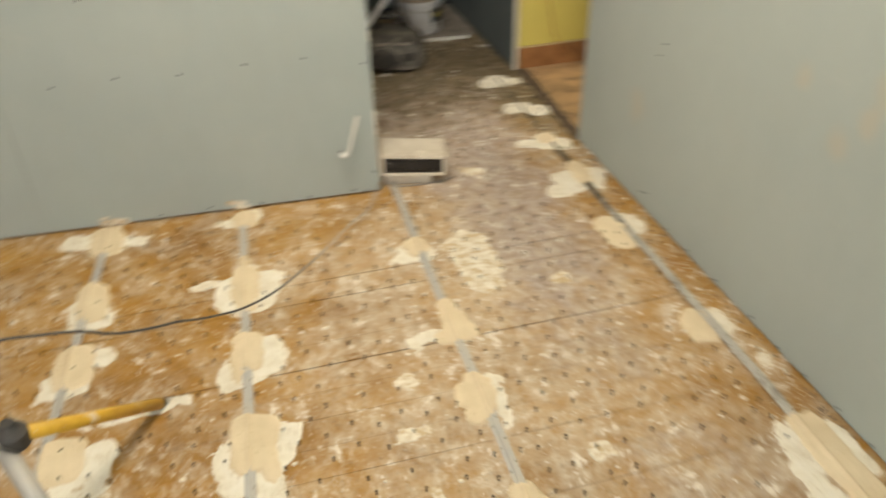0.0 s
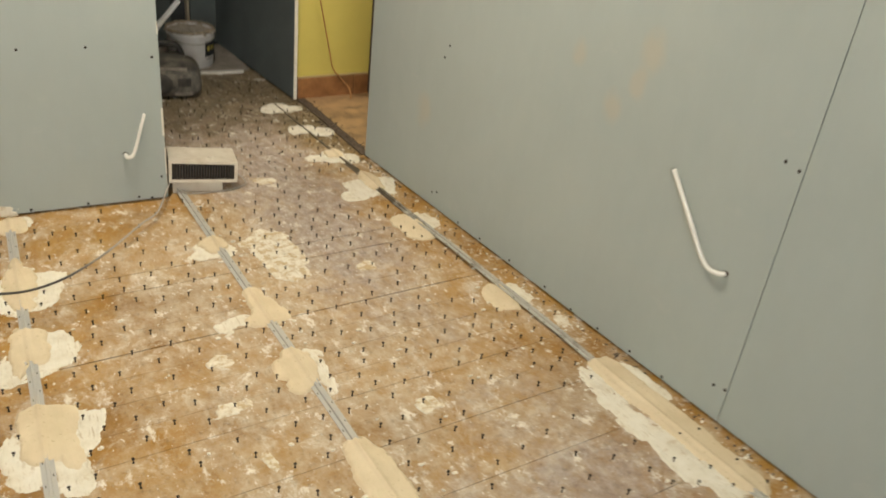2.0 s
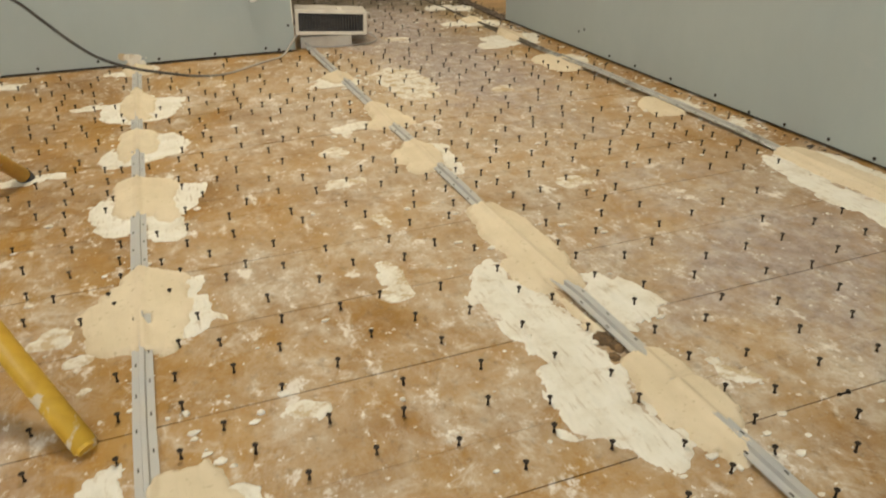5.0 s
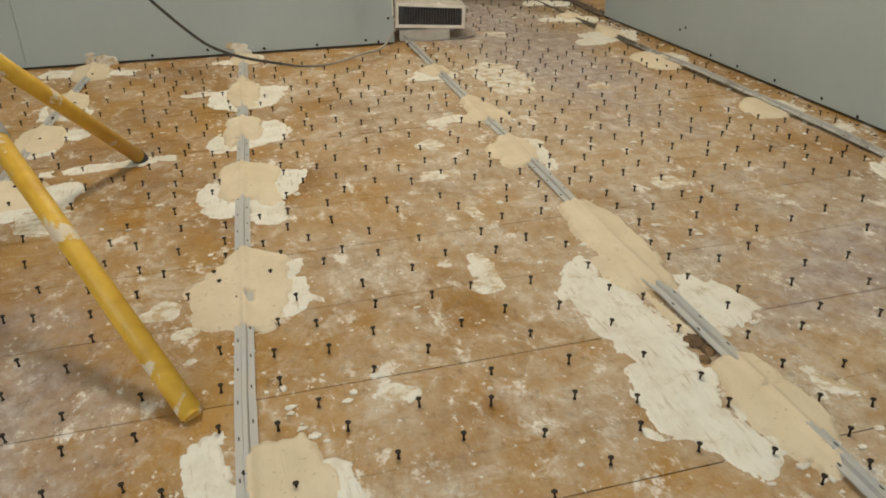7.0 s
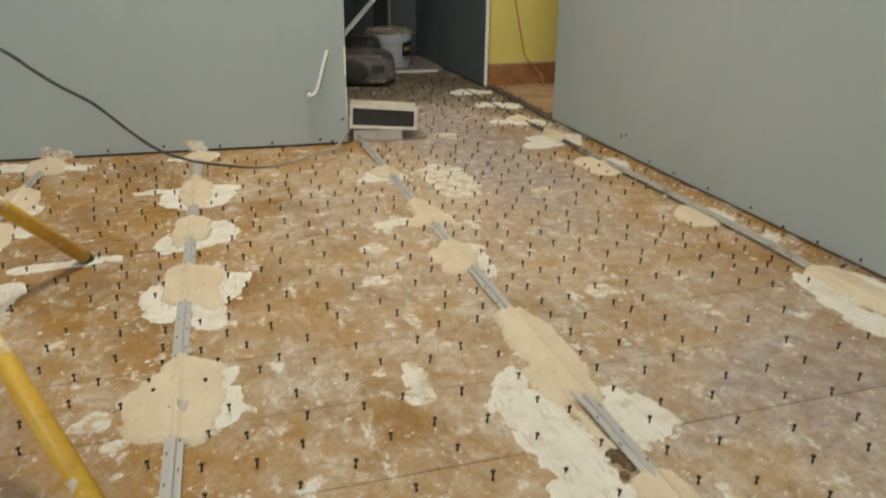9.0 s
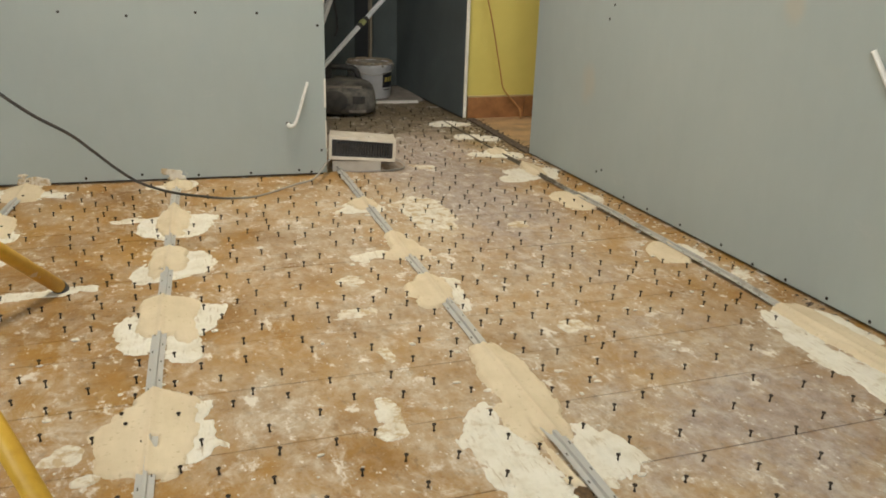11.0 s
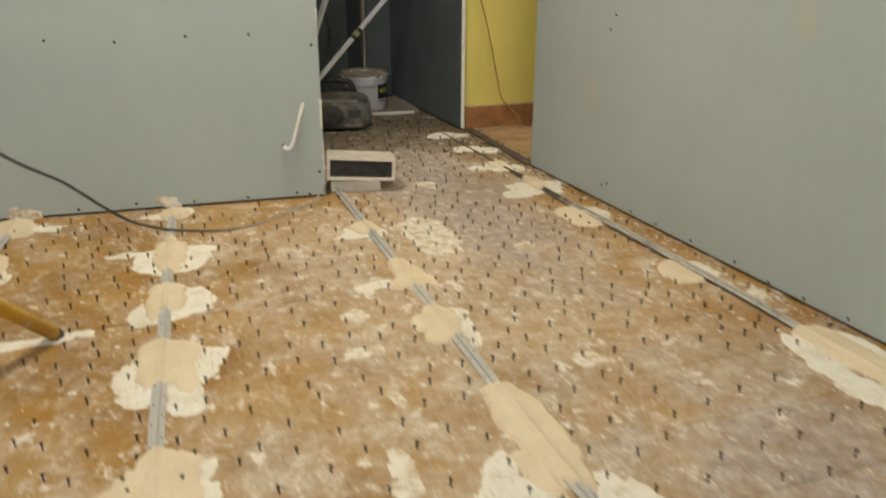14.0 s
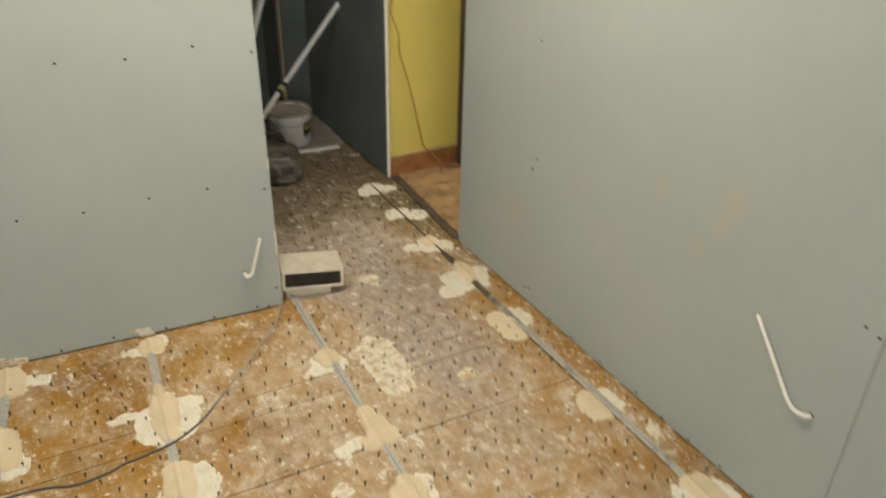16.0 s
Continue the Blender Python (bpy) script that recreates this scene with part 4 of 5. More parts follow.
# ---- the unlit room ----
def bucket():
    o = thing("bucket", "white plastic mortar bucket with dried filler and a dark label", "bucket", m=pose(0.662, 4.373, 0.0128))
    bm = bmesh.new()
    rings(bm, [(0.107, 0.0), (0.112, 0.004), (0.1185, 0.160), (0.1205, 0.162), (0.1215, 0.186), (0.1190, 0.190), (0.1165, 0.186), (0.114, 0.150)], 40, False)
    bmesh.ops.contextual_create(bm, geom=[e for e in bm.edges if e.is_boundary and all(v.co.z < 0.001 for v in e.verts)])
    part("shell", bm, M_BUCKET, o, "", True)
    bm = bmesh.new()
    rnd = random.Random(5)
    rings(bm, [(0.113, 0.150), (0.113, 0.176), (0.08, 0.181), (0.03, 0.170), (0.005, 0.174)], 24)
    for v in bm.verts:
        v.co.z += rnd.uniform(-0.004, 0.006)
    part("mortar", bm, M_MORTAR, o, "dried grey mortar")
    bm = bmesh.new()
    rings(bm, [(0.1212, 0.178), (0.1228, 0.182), (0.1226, 0.191), (0.1185, 0.194), (0.1145, 0.191), (0.1140, 0.182)], 40, False)
    for v in bm.verts:
        v.co.z += 0.0035 * noise.noise(v.co * 40)
        v.co.xy *= 1 + 0.012 * noise.noise(v.co * 55 + Vector((3, 1, 7)))
    part("rim_crust", bm, M_CRUST, o, "dried brown filler caked on the rim", True)
    bm = bmesh.new()
    a0 = radians(-68)

    def skin(bm, a, b, z0, z1, off):
        n = 8
        rows = []
        for z in (z0, z1):
            r = 0.112 + (0.1185 - 0.112) * (z - 0.004) / 0.156 + off
            rows.append([bm.verts.new((r * math.cos(a + (b - a) * i / n), r * math.sin(a + (b - a) * i / n), z)) for i in range(n + 1)])
        for i in range(n):
            bm.faces.new((rows[0][i], rows[0][i + 1], rows[1][i + 1], rows[1][i]))
    skin(bm, a0, a0 + 0.80, 0.060, 0.138, 0.0012)
    lab = part("label", bm, M_LABEL, o, "dark blue label with plain yellow marks")
    bm = bmesh.new()
    for i, w in enumerate((0.15, 0.15, 0.13)):
        s = a0 + 0.12 + i * 0.22
        skin(bm, s, s + w, 0.090, 0.114, 0.0020)
    part("mark", bm, M_LETTER, lab)
    bm = bmesh.new()
    skin(bm, a0 + 0.06, a0 + 0.5, 0.046, 0.051, 0.0012)
    part("print_bar", bm, M_LABEL, o)
    tube("wire_handle", [(0.126 * math.cos(t), 0.126 * math.sin(t), 0.160 - 0.03 * math.sin(math.pi * k / 8)) for k, t in ((k, radians(200 + 140 * k / 8)) for k in range(9))], 0.0022, M_ZINC, o, "bent wire handle")
    rnd = random.Random(9)
    for k in range(12):
        bm = bmesh.new()
        bmesh.ops.create_icosphere(bm, subdivisions=1, radius=1.0)
        a = rnd.uniform(2.6, 6.6)
        bmesh.ops.transform(bm, matrix=Matrix.Translation((0.123 * math.cos(a), 0.123 * math.sin(a), rnd.uniform(0.174, 0.192))) @ Matrix.Diagonal((0.009, 0.009, rnd.uniform(0.004, 0.010), 1)), verts=bm.verts)
        part("filler_drip", bm, M_MORTAR, o, "", True)
    return o


bm = bmesh.new()
box(bm, (0.56, 4.225, 0.002), (0.925, 4.68, 0.0125))
bevel(bm, 0.002, 1)
tagged(part("floor_sheet", bm, M_SLAB), "dusty grey board lying on the floor under the bucket", "board")
bm = bmesh.new()
box(bm, (-0.115, -0.009, 0), (0.115, 0.009, 0.012))
bevel(bm, 0.002, 1)
strip = part("white_batten", bm, M_PVC)
strip.matrix_world = pose(0.768, 4.205, 0.001, 0, 0, -5)
tagged(strip, "white plastic strip lying at the edge of a board", "batten")
bucket()


def vacuum():
    """A rounded dark portable radio on the floor, with a carrying loop above it."""
    o = thing("portable_radio", "dusty dark portable radio with a black carrying handle", "vacuum cleaner", m=pose(0.445, 3.986, 0.0, 0, 0, -14))
    bm = bmesh.new()
    bmesh.ops.create_uvsphere(bm, u_segments=32, v_segments=18, radius=1.0)
    for v in bm.verts:
        x, y, z = v.co
        f = (abs(x) ** 3.6 + abs(y) ** 3.6 + abs(z) ** 3.6) ** (-1 / 3.6)
        z *= f
        v.co = Vector((x * f * (0.148 - 0.012 * z), y * f * 0.122 + 0.010 * z, z * 0.083 + 0.083))
    part("body", bm, M_RADIO, o, "", True)
    bm = bmesh.new()
    rings(bm, [(0.050, 0), (0.052, 0.005), (0.047, 0.009), (0.020, 0.011), (0.004, 0.011)], 28)
    d = part("end_cap", bm, M_BLACK, o, "dark smooth speaker disc", True)
    d.matrix_local = pose(-0.048, -0.119, 0.078, 86, 0, 0) @ Matrix.Diagonal((1.3, 1.0, 1, 1))
    for name, lo, hi, mat, words in (("panel_slot", (0.040, -0.127, 0.070), (0.100, -0.090, 0.104), M_BLACK, ""), ("trim_strip", (0.024, -0.124, 0.026), (0.104, -0.085, 0.038), M_SLAB, "pale trim strip"), ("top_rim", (-0.085, -0.104, 0.138), (0.085, -0.070, 0.149), M_SLAB, "dusty moulded edge")):
        bm = bmesh.new()
        box(bm, lo, hi)
        bevel(bm, 0.003, 1)
        part(name, bm, mat, o, words)
    tube("handle", [(-0.13, 0.08, 0.10), (-0.13, 0.08, 0.19), (-0.09, 0.08, 0.212), (0.02, 0.08, 0.212), (0.055, 0.08, 0.19), (0.075, 0.08, 0.12)], 0.014, M_BLACK, o, "black carrying handle")
    bm = bmesh.new()
    box(bm, (-0.16, 0.06, 0.11), (-0.07, 0.13, 0.245))
    bevel(bm, 0.012, 3)
    part("rear_box", bm, M_BLACK, o, "black upright box beside the handle")
    bm = bmesh.new()
    box(bm, (-0.06, 0.05, 0.12), (0.06, 0.12, 0.165))
    bevel(bm, 0.008, 2)
    part("top_cover", bm, M_RADIO, o)
    return o


vacuum()


def spirit_level():
    """A long aluminium level leaning from the floor against the partition."""
    a, b = Vector((0.118, 3.944, 0.008)), Vector((0.939, 4.246, 0.779))
    o = thing("spirit_level", "long aluminium spirit level leaning on the partition", "spirit level", m=Matrix.Translation(a) @ (b - a).to_track_quat("Z", "X").to_matrix().to_4x4())
    n = (b - a).length
    at = 0.632
    for z0, z1 in ((0.0, at - 0.032), (at + 0.032, n)):
        bm = bmesh.new()
        box(bm, (-0.008, -0.0095, z0), (0.008, 0.0095, z1))
        bevel(bm, 0.002, 1)
        part("bar", bm, M_ALU, o)
    for z0, z1, mat in ((at - 0.0318, at - 0.0135, M_BLACK), (at - 0.0133, at + 0.0133, M_LIME), (at + 0.0135, at + 0.0318, M_BLACK)):
        bm = bmesh.new()
        box(bm, (-0.0098, -0.0127, z0), (0.0098, 0.0127, z1))
        part("vial" if mat is M_LIME else "vial_holder", bm, mat, o, "lime bubble vial" if mat is M_LIME else "")
    return o


spirit_level()
a, b = Vector((0.213, 4.19, 0.0)), Vector((0.80, 4.405, 1.40))
o = thing("straight_edge", "long aluminium straight edge leaning in the unlit room", "straight edge", m=Matrix.Translation(a) @ (b - a).to_track_quat("Z", "X").to_matrix().to_4x4())
bm = bmesh.new()
box(bm, (-0.009, -0.014, 0.012), (0.009, 0.014, (b - a).length))
bevel(bm, 0.002, 1)
part("bar", bm, M_ALU, o)
for z0 in (0.004, (b - a).length + 0.0005):
    bm = bmesh.new()
    box(bm, (-0.0095, -0.0145, z0), (0.0095, 0.0145, z0 + 0.0075))
    part("end_cap", bm, M_BLACK, o)


# ---- screw heads on the walls ----
bm = bmesh.new()
rings(bm, [(0.0042, 0.0), (0.0046, 0.0008), (0.0030, 0.0014), (0.0012, 0.0006)], 12)
HEAD = to_mesh("screw_head", bm, M_SCREW)


def heads(parent, spots):
    for u, z in spots:
        s = new("screw_head", HEAD)
        s.parent = parent
        s.matrix_local = pose(u, -0.0003, z, 90, 0, 0)


heads(wall_north, [(-0.023, 0.524), (-0.222, 0.563), (-0.418, 0.562), (-0.630, 0.55), (-0.83, 0.56), (-1.03, 0.55), (-0.872, 0.821)])
heads(wall_north, [(-0.017, 1.030), (-0.202, 1.068), (-0.41, 1.05), (-0.61, 1.06), (-0.81, 1.05), (-1.01, 1.06)] + [(-0.02 - 0.2 * i, 1.55) for i in range(6)])
heads(wall_north, [(-0.018, 0.092), (-0.056, 0.014), (-0.100, 0.022), (-0.268, 0.018), (-0.446, 0.018), (-0.631, 0.026), (-0.810, 0.020), (-0.99, 0.018)])
heads(wall_east, [(0.525, 0.627), (0.502, 0.580), (0.492, 1.056), (0.512, 0.062), (0.543, 0.075), (0.49, 1.42)])
heads(wall_east, [(0.693, 0.020), (0.828, 0.020), (0.998, 0.022), (1.185, 0.024), (1.314, 0.014), (1.434, 0.017), (1.568, 0.022), (1.695, 0.018)])
heads(wall_east, [(1.842, 0.736), (1.880, 0.728), (1.850, 0.102), (1.885, 0.110)])


# ---- screws in the floor ----
def screw_shape(bm, m):
    before = len(bm.verts)
    rings(bm, [(0.0026, -0.003), (0.0026, 0.0006), (0.0016, 0.0018), (0.0014, 0.007), (0.0015, 0.0110), (0.0038, 0.0136), (0.0041, 0.0150), (0.0012, 0.0146)], 8)
    bm.verts.ensure_lookup_table()
    bmesh.ops.transform(bm, matrix=m, verts=bm.verts[before:])


PLACES = []
r = random.Random(12)


def screw_row(y, *spots):
    """Screws along one board: their x, and the millimetres by which they stand off the row's middle."""
    for x, dy in spots:
        PLACES.append((x, y + dy / 1000, r.uniform(-6, 6), r.uniform(-6, 6), r.uniform(0.70, 0.95)))


screw_row(0.65, (0.174, 2), (0.244, 8), (0.337, -26), (0.388, 21))
screw_row(0.75, (-0.046, 0), (0.017, 46), (0.067, -9), (0.149, -41), (0.260, -37), (0.265, 28), (0.328, 3), (0.429, 29), (0.531, 23))
screw_row(0.85, (-0.289, -18), (-0.203, -8), (-0.149, 46), (-0.104, -31), (-0.038, 27), (0.039, -3), (0.143, 16), (0.149, -44), (0.269, 10), (0.350, -14), (0.463, 3), (0.568, 4))
screw_row(0.95, (-0.602, 7), (-0.499, -9), (-0.426, -24), (-0.370, 10), (-0.340, -50), (-0.241, -29), (-0.127, 11), (-0.014, 3), (0.093, -15), (0.173, 28), (0.264, -14), (0.355, -16), (0.417, 25), (0.491, -20), (0.612, -24))
screw_row(1.05, (-0.599, -9), (-0.495, -22), (-0.418, 42), (-0.415, -31), (-0.339, 29), (-0.285, -39), (-0.200, -13), (-0.133, 40), (-0.042, -16), (0.028, 43), (0.085, -26), (0.168, 30), (0.279, -37), (0.324, 5), (0.421, -1), (0.483, 48), (0.542, -35), (0.628, -49), (0.709, -23), (0.811, 10))
screw_row(1.15, (-0.493, -29), (-0.404, 25), (-0.347, 5), (-0.267, -42), (-0.250, 33), (-0.155, 34), (-0.087, 45), (-0.057, -42), (0.014, 30), (0.125, 47), (0.127, -31), (0.267, -36), (0.274, 38), (0.353, 5), (0.427, 29), (0.570, -50), (0.655, -47), (0.677, 29), (0.756, -19), (0.843, -2))
screw_row(1.25, (-0.540, 44), (-0.462, 14), (-0.369, -12), (-0.257, 3), (-0.166, 32), (0.121, 35), (0.268, -6), (0.358, 10), (0.484, -12), (0.570, 5), (0.659, 23), (0.759, 40))
screw_row(1.35, (-0.622, -24), (-0.582, 36), (-0.497, 9), (-0.489, -26), (-0.403, -18), (-0.381, 49), (-0.310, 1), (-0.272, 34), (-0.211, 5), (-0.127, 39), (-0.096, -32), (-0.011, 27), (-0.008, -50), (0.062, -20), (0.288, -25), (0.347, 32), (0.408, -29), (0.451, 31), (0.500, -21))
screw_row(1.45, (-0.623, -38), (-0.558, 13), (-0.477, -32), (-0.476, 32), (-0.408, 2), (-0.325, 0), (-0.211, -7), (-0.020, 47), (0.049, -20), (0.129, -22), (0.160, 30), (0.281, -44), (0.288, 19), (0.353, 22), (0.433, -30), (0.503, -29), (0.721, 37), (0.756, -13), (0.823, -43), (0.833, 28), (0.913, -50), (0.913, 19))
screw_row(1.55, (-0.656, 48), (-0.634, -41), (-0.556, 13), (-0.472, 0), (-0.406, 16), (-0.358, -43), (-0.351, 30), (-0.272, -38), (-0.269, 43), (-0.151, 19), (-0.139, -28), (-0.040, 13), (0.085, -45), (0.102, 8), (0.172, 3), (0.241, -2), (0.286, -6), (0.369, 5), (0.424, 44), (0.431, -47), (0.501, 47), (0.508, -47), (0.594, -32), (0.653, -33), (0.752, 33), (0.797, -36), (0.833, 17), (0.883, -47), (0.915, -20))
screw_row(1.65, (-0.569, -5), (-0.346, 6), (-0.226, 2), (-0.154, 32), (-0.080, -1), (-0.007, 32), (0.056, -16), (0.110, 42), (0.159, -19), (0.230, -12), (0.252, 41), (0.277, -44), (0.327, 15), (0.352, -30), (0.433, 17), (0.547, 14), (0.602, -47), (0.637, 7), (0.679, -46), (0.761, 10), (0.844, -10), (0.848, 44), (0.893, -45), (0.907, 8))
screw_row(1.75, (-0.624, -8), (-0.571, -18), (-0.570, 43), (-0.495, -31), (-0.478, 20), (-0.341, 32), (-0.304, -23), (-0.231, -18), (-0.160, 7), (-0.091, -20), (-0.024, 10), (0.041, -19), (0.082, 25), (0.127, -3), (0.256, 10), (0.315, 20), (0.366, -32), (0.386, 13), (0.449, 13), (0.495, -37), (0.520, 12), (0.601, -34), (0.646, -1), (0.703, -45), (0.741, -7), (0.776, 35), (0.793, -31), (0.859, 37), (0.905, -9), (1.021, -48), (1.025, 12))
screw_row(1.85, (-0.682, 14), (-0.640, -32), (-0.557, -4), (-0.489, -37), (-0.486, 30), (-0.343, -17), (-0.299, 34), (-0.265, -49), (-0.218, -14), (-0.112, -2), (-0.014, -8), (0.084, 12), (0.229, 45), (0.287, 36), (0.289, -44), (0.364, 10), (0.450, -6), (0.527, -8), (0.551, 39), (0.593, -39), (0.639, 39), (0.686, -34), (0.755, 37), (0.819, 8))
screw_row(1.95, (-0.630, -39), (-0.626, 34), (-0.571, -49), (-0.553, 26), (-0.491, 2), (-0.455, -14), (-0.397, -15), (-0.330, 4), (-0.276, 11), (-0.228, -35), (-0.181, 41), (-0.127, -21), (-0.081, 42), (-0.020, -16), (0.079, -35), (0.133, 49), (0.166, 1), (0.229, 14), (0.261, -33), (0.317, 42), (0.358, -31), (0.406, 36), (0.458, -28), (0.502, 28), (0.578, 8), (0.664, -10))
screw_row(2.05, (-0.612, -33), (-0.545, -26), (-0.317, -35), (0.266, -40), (0.540, -36))
screw_row(2.05, (-0.243, 12), (-0.116, 14), (-0.031, -8), (0.329, 40), (0.350, -13), (0.395, 48), (0.453, -1), (0.565, 32), (0.643, -13), (0.675, 47), (0.747, -13), (0.826, 31))
screw_row(2.15, (-0.691, 26), (-0.634, -17), (-0.576, 9), (-0.508, -49), (-0.501, 3), (-0.308, -16), (-0.257, -46), (-0.245, 17), (-0.175, -45), (-0.078, 8), (0.030, -24), (0.078, -22), (0.132, -11), (0.237, -13), (0.265, -44), (0.304, -14), (0.386, 28), (0.457, 37), (0.486, -49), (0.538, 34), (0.622, 24), (0.730, 15), (0.741, -48), (0.826, 20), (0.893, 4), (0.909, -45), (0.964, 16))
screw_row(2.25, (-0.659, 12), (-0.620, -37), (-0.539, 27), (-0.528, -30), (-0.444, -15), (-0.438, 44), (-0.386, -16), (-0.326, 2), (-0.251, -21), (-0.196, 34), (-0.174, -35), (-0.113, -12), (-0.076, 45), (-0.041, -34), (-0.007, 44), (0.030, -37), (0.066, 32), (0.104, -30), (0.134, 42), (0.149, -41), (0.230, 30), (0.288, -22), (0.293, 37), (0.350, 1), (0.432, 26), (0.500, 10), (0.591, 0), (0.666, -18), (0.738, 12), (0.745, -20), (0.823, -20), (0.872, 29), (0.882, -22), (0.963, 21), (0.992, 1))
screw_row(2.35, (-0.666, -14), (-0.606, -28), (-0.598, 47), (-0.507, -15), (-0.441, -6), (-0.356, -42), (-0.340, 20), (-0.268, -39), (-0.215, 21), (-0.133, -46), (-0.132, 12), (-0.042, 12), (0.059, -34), (0.097, 35), (0.223, -23), (0.229, 45), (0.287, 19), (0.359, 2), (0.380, 46), (0.436, -28), (0.480, 22), (0.528, -20), (0.569, 26), (0.613, -28), (0.665, 23), (0.697, -17), (0.773, 30), (0.777, -23), (0.825, -34), (0.834, 16), (0.874, -7))
screw_row(2.45, (-0.674, -24), (-0.604, 31), (-0.556, 31), (-0.507, -13), (-0.454, -21), (-0.259, -19), (-0.207, 25), (-0.183, -15), (-0.133, -21), (-0.056, -17), (0.031, -49), (0.098, 31), (0.279, 32), (0.304, -36), (0.360, 13), (0.438, -24), (0.457, 23), (0.529, -33), (0.533, 19), (0.599, 37), (0.623, -22), (0.705, -21), (0.766, 33), (0.826, 20))
screw_row(2.55, (-0.733, 22), (-0.674, -36), (-0.649, 42), (-0.591, -17), (-0.585, 44), (-0.507, 37), (-0.505, -38), (-0.355, 43), (-0.295, 17), (-0.270, -31), (-0.213, 28), (-0.119, -37), (-0.072, 14), (-0.030, -45), (-0.028, 42), (0.040, -49), (0.133, 45), (0.160, -27), (0.219, 25), (0.263, -19), (0.264, 35), (0.336, -22), (0.393, 40), (0.396, -50), (0.442, -6), (0.515, 26), (0.565, -20), (0.608, 41), (0.646, -25), (0.691, -49), (0.699, 43), (0.740, -25), (0.800, -24), (0.869, -18), (0.966, -40), (0.979, 48))
screw_row(2.65, (-0.719, -7), (-0.665, 47), (-0.621, -6), (-0.538, -20), (-0.514, 42), (-0.424, -22), (-0.353, 18), (-0.285, 2), (-0.199, 35), (-0.136, -32), (-0.003, 31), (0.105, 20), (0.217, -6), (0.271, -4), (0.334, -47), (0.391, 5), (0.448, -44), (0.479, -7), (0.559, -11))
screw_row(2.75, (-0.716, -4), (-0.639, 10), (-0.576, -30), (-0.493, 9), (-0.414, -42), (-0.312, 1), (-0.264, -30), (-0.222, -5), (-0.114, 12), (0.070, 0), (0.132, 0), (0.224, -13), (0.263, -29), (0.264, 31), (0.344, -25), (0.419, -26), (0.501, -37), (0.552, 23), (0.584, -40))


def fill_screws():
    """The same spacing carried on over the rest of the boards."""
    for k in range(-20, 12):
        y = 0.30 + r.uniform(0, 0.09)
        while y < 4.05:
            x = 0.25 + 0.0725 * k + r.uniform(-0.019, 0.019)
            known = y < 2.03 and x > -0.64 - 0.066 * (y - 0.957) and y > 0.95 - 0.414 * (x + 0.622) and x < 0.329 + 1.117 * (y - 0.563)
            known |= 2.0 < y < 2.81 and x > -0.76
            if not known and x < rw_x(y) - 0.02 and (y < 2.845 or x > 0.17) and not (2.84 < y < 3.06 and x < 0.42):
                PLACES.append((x, y, r.uniform(-6, 6), r.uniform(-6, 6), r.uniform(0.68, 0.92)))
            y += r.choice((0.072, 0.078, 0.090, 0.118)) + r.uniform(-0.008, 0.008)


fill_screws()
PLACES.append((0.405, 0.716, 4, 84, 0.95))  # one that was knocked over
places = sorted(PLACES, key=lambda p: (p[0] + 0.1) ** 2 * 0.6 + (p[1] - 0.75) ** 2)
bm = bmesh.new()
screw_shape(bm, Matrix.Identity(4))
SCREW = to_mesh("floor_screw", bm, M_SCREW)
for x, y, a, b, s in places[:300]:
    o = new("floor_screw", SCREW)
    o.matrix_world = pose(x, y, 0, a, b, 0) @ Matrix.Diagonal((1, 1, s, 1))
    tagged(o, "black drywall screw standing half driven into a floor board", "screw", "screws in the floor boards")
bm0 = bmesh.new()
screw_shape(bm0, Matrix.Identity(4))
base_v = np.array([v.co[:] for v in bm0.verts])
base_f = [[v.index for v in f.verts] for f in bm0.faces]
bm0.free()
verts, faces = [], []
for x, y, a, b, s in places[300:]:
    m = np.array(pose(x, y, 0, a, b, 0) @ Matrix.Diagonal((1, 1, s, 1)))
    off = len(verts)
    verts += (base_v @ m[:3, :3].T + m[:3, 3]).tolist()
    faces += [[i + off for i in f] for f in base_f]
me = bpy.data.meshes.new("floor_screws")
me.from_pydata(verts, [], faces)
me.materials.append(M_SCREW)
tagged(new("floor_screws", me), "field of black screws standing in the floor boards", "screws", kind="stuff")

# crumbs of filler lying about
r = random.Random(77)
verts, faces = [], []
ico = bmesh.new()
bmesh.ops.create_icosphere(ico, subdivisions=1, radius=1.0)
iv = np.array([v.co[:] for v in ico.verts])
iff = [[v.index for v in f.verts] for f in ico.faces]
ico.free()
rail_x = ((-0.43, 0.06), (0.21, 0.07), (0.95, 0.06), (0.0, 0.6))
for k in range(1400):
    c, spread = rail_x[r.choice((0, 1, 1, 2, 2, 3, 3, 3))]
    y = 0.4 + 3.2 * r.random() ** 1.3
    x = r.gauss(c, spread) if k % 9 else rw_x(y) - 0.018 - abs(r.gauss(0, 0.02))
    if not (-1.1 < x < rw_x(y) - 0.015) or (y > 2.84 and x < 0.16):
        continue
    s = 0.0016 + 0.0055 * r.random() ** 3
    off = len(verts)
    jig = np.array([[r.uniform(0.7, 1.3)] for _ in iv])
    verts += (iv * jig * np.array([s * r.uniform(0.8, 1.8), s, s * r.uniform(0.35, 0.7)]) + np.array([x, y, 0.0008])).tolist()
    faces += [[i + off for i in f] for f in iff]
me = bpy.data.meshes.new("filler_crumbs")
me.from_pydata(verts, [], faces)
me.materials.append(M_WHITE)
tagged(new("filler_crumbs", me), "white crumbs of dried filler scattered on the boards", "crumbs", kind="stuff")

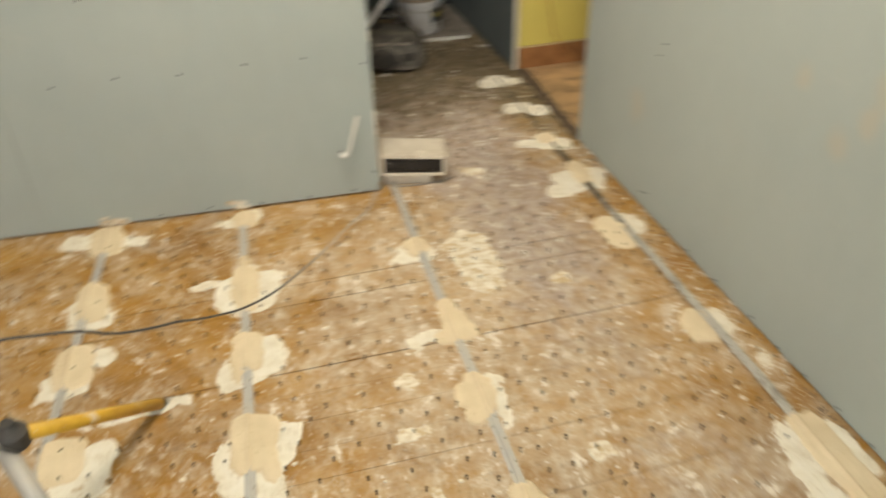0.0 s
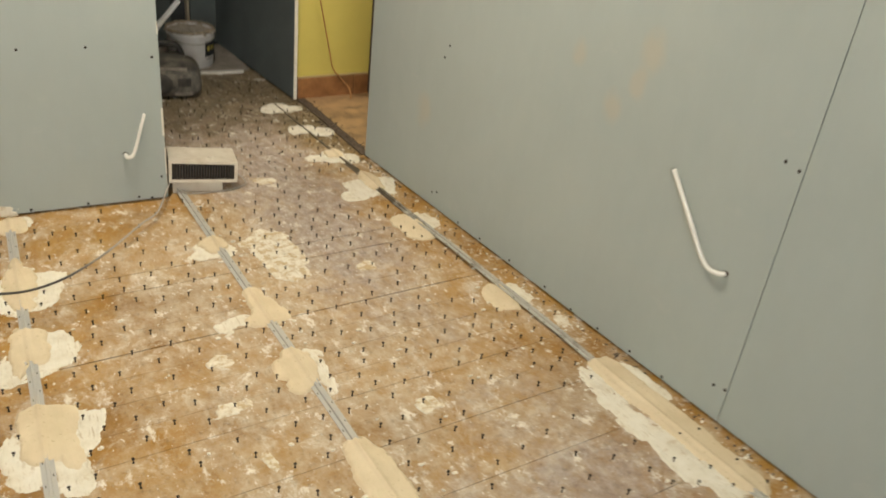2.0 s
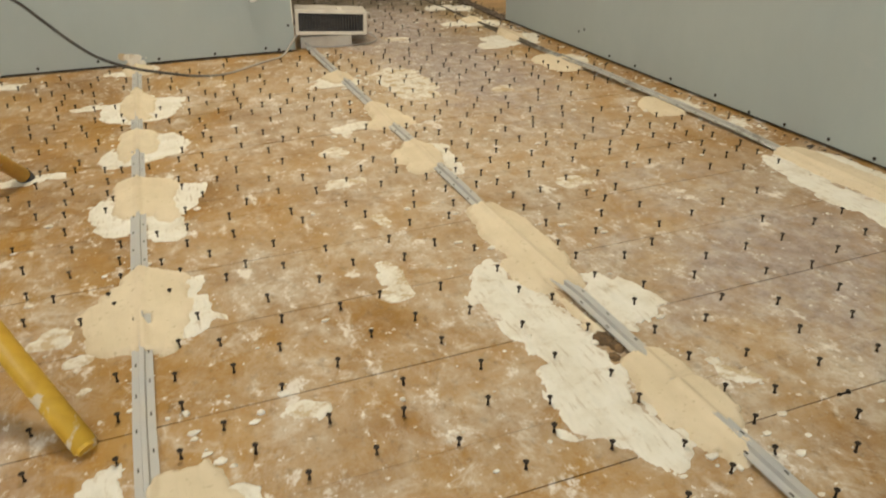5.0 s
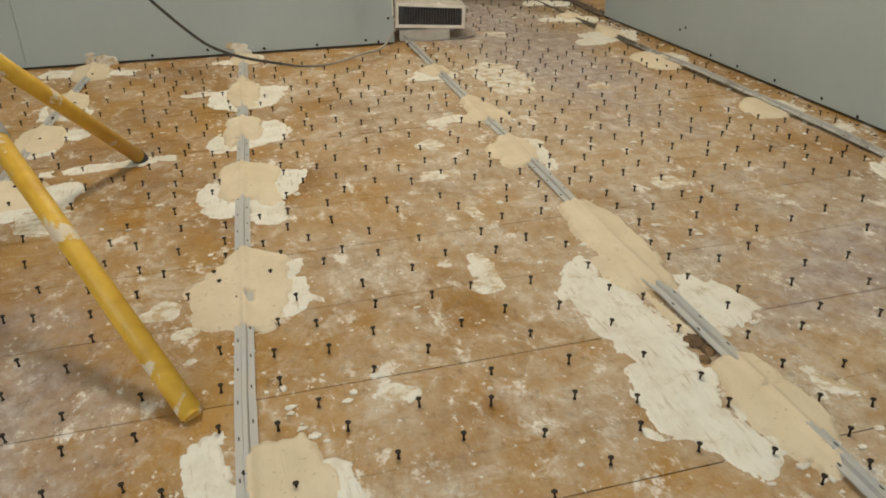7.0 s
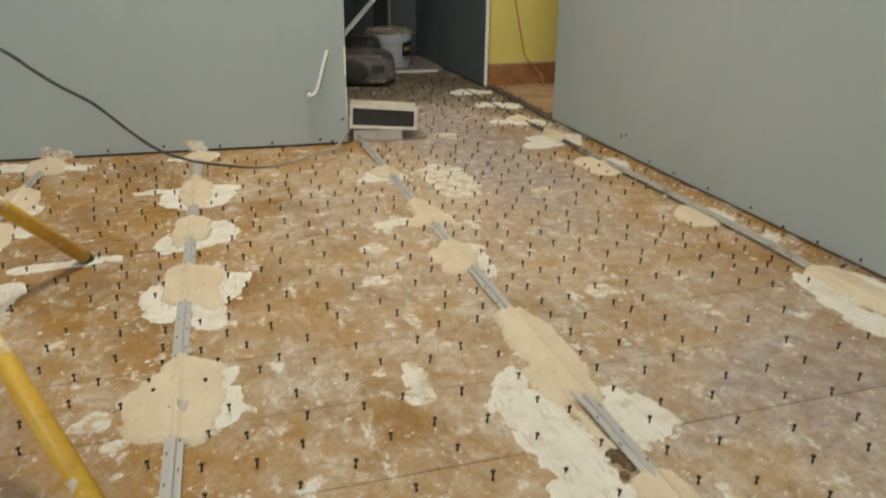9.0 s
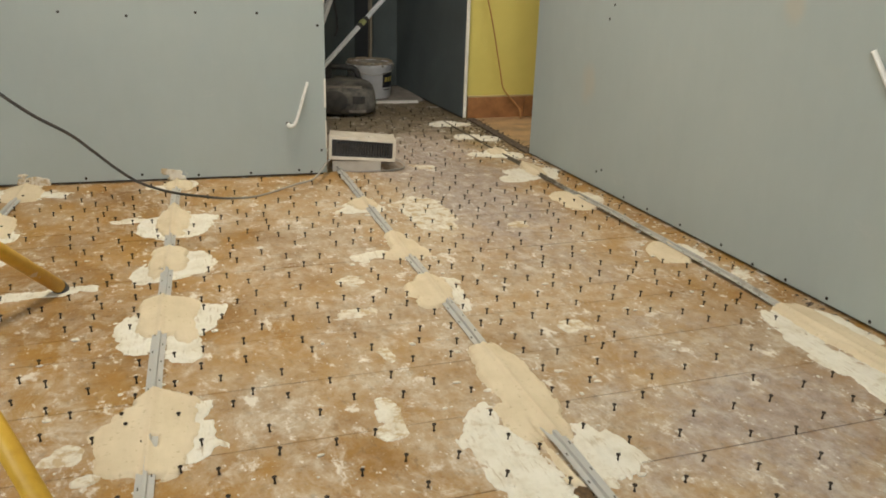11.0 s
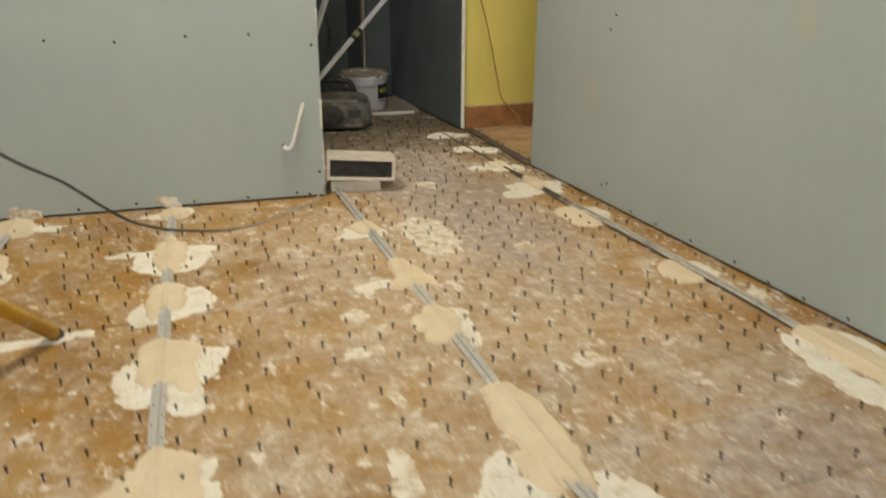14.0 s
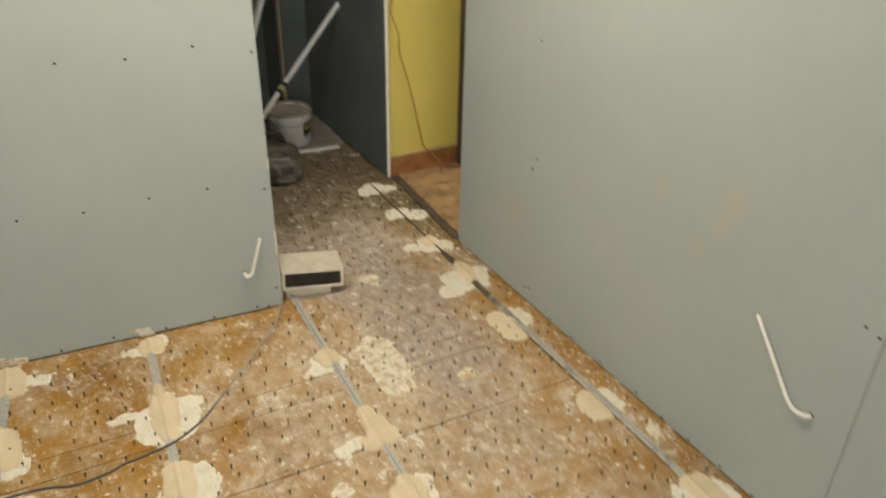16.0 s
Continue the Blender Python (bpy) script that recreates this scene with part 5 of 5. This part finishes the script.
# brown grit along the threshold, the partition and in the unlit room
verts, faces = [], []
for k in range(1500):
    if k % 3 == 0:
        x, y = r.gauss(1.0, 0.03), r.uniform(3.02, 3.72)
        x = min(x, 1.06)
    elif k % 3 == 1:
        y = r.uniform(0.5, 3.0)
        x = rw_x(y) - 0.012 - abs(r.gauss(0, 0.012))
        if k % 2:
            continue
    else:
        x, y = r.uniform(0.25, 0.97), 4.6 - 1.7 * r.random() ** 1.4
        if x < 0.44 and 2.8 < y < 3.1:
            continue
    s = 0.0012 + 0.0035 * r.random() ** 3
    off = len(verts)
    jig = np.array([[r.uniform(0.7, 1.3)] for _ in iv])
    verts += (iv * jig * np.array([s * r.uniform(0.8, 1.8), s, s * r.uniform(0.4, 0.8)]) + np.array([x, y, 0.006 if x > 0.993 and y > 3 else 0.0008])).tolist()
    faces += [[i + off for i in f] for f in iff]
me = bpy.data.meshes.new("dirt_grit")
me.from_pydata(verts, [], faces)
me.materials.append(M_STUD)
tagged(new("dirt_grit", me), "dark brown grit and rubble swept against the walls", "grit", kind="stuff")

# brown clods in the gap beside the raised rail
for x, y, sx, sy in ((0.183, 0.950, 0.014, 0.018), (0.192, 0.925, 0.010, 0.014), (0.174, 0.905, 0.008, 0.009)):
    bm = bmesh.new()
    bmesh.ops.create_icosphere(bm, subdivisions=3, radius=1.0)
    for v in bm.verts:
        v.co *= 1 + 0.45 * noise.noise(v.co * 2.6 + Vector((x * 50, y * 50, 0)))
        v.co = Vector((v.co.x * sx, v.co.y * sy, max(v.co.z, -0.1) * 0.005))
    clod = part("dirt_clod", bm, M_CLOD, None, "", True)
    clod.location = (x, y, 0.0005)
    tagged(clod, "crumbly dark brown clod of dirt beside a rail", "dirt", "clods of dirt")

# holes that the cable ends come out of
for parent, u, z in ((wall_north, 0.011 - LW_END, 0.189), (wall_east, 1.785, 0.408)):
    bm = bmesh.new()
    rings(bm, [(0.0085, 0.0), (0.007, 0.0012)], 14)
    for v in bm.verts:
        v.co.x *= 1 + 0.2 * math.sin(5 * v.co.y * 100)
    h = part("cable_hole", bm, M_STUD, parent, "dark ragged hole")
    h.matrix_local = pose(u, -0.0003, z, 90, 0, 0)

# ---- floor boards ----
floor = thing("floor", "worn ochre floor boards smeared with plaster dust", "floor", kind="structure")
r = random.Random(21)
PITCH, FIRST = 0.0985, 1.012
OPEN = {0: 0.0022, 2: 0.0020, 4: 0.0020, 6: 0.0018, 8: 0.0016, 10: 0.0045, 13: 0.0034, 14: 0.003, -3: 0.0026, -6: 0.0026}
SHIFT = {0: -0.014}  # one narrower board
for k in range(-31, 37):
    y0, y1 = FIRST + PITCH * k + SHIFT.get(k, 0.0), FIRST + PITCH * (k + 1) + SHIFT.get(k + 1, 0.0)
    g0, g1 = OPEN.get(k, 0.0005), OPEN.get(k + 1, 0.0005)
    mid = (y0 + y1) / 2
    right = rw_x(mid) + 0.06 if mid < 3.0 else 1.008
    bm = bmesh.new()
    box(bm, (-2.6, y0 + g0 / 2, -0.028), (right, y1 - g1 / 2, r.uniform(-0.0006, 0.0)))
    bevel(bm, 0.0008, 1)
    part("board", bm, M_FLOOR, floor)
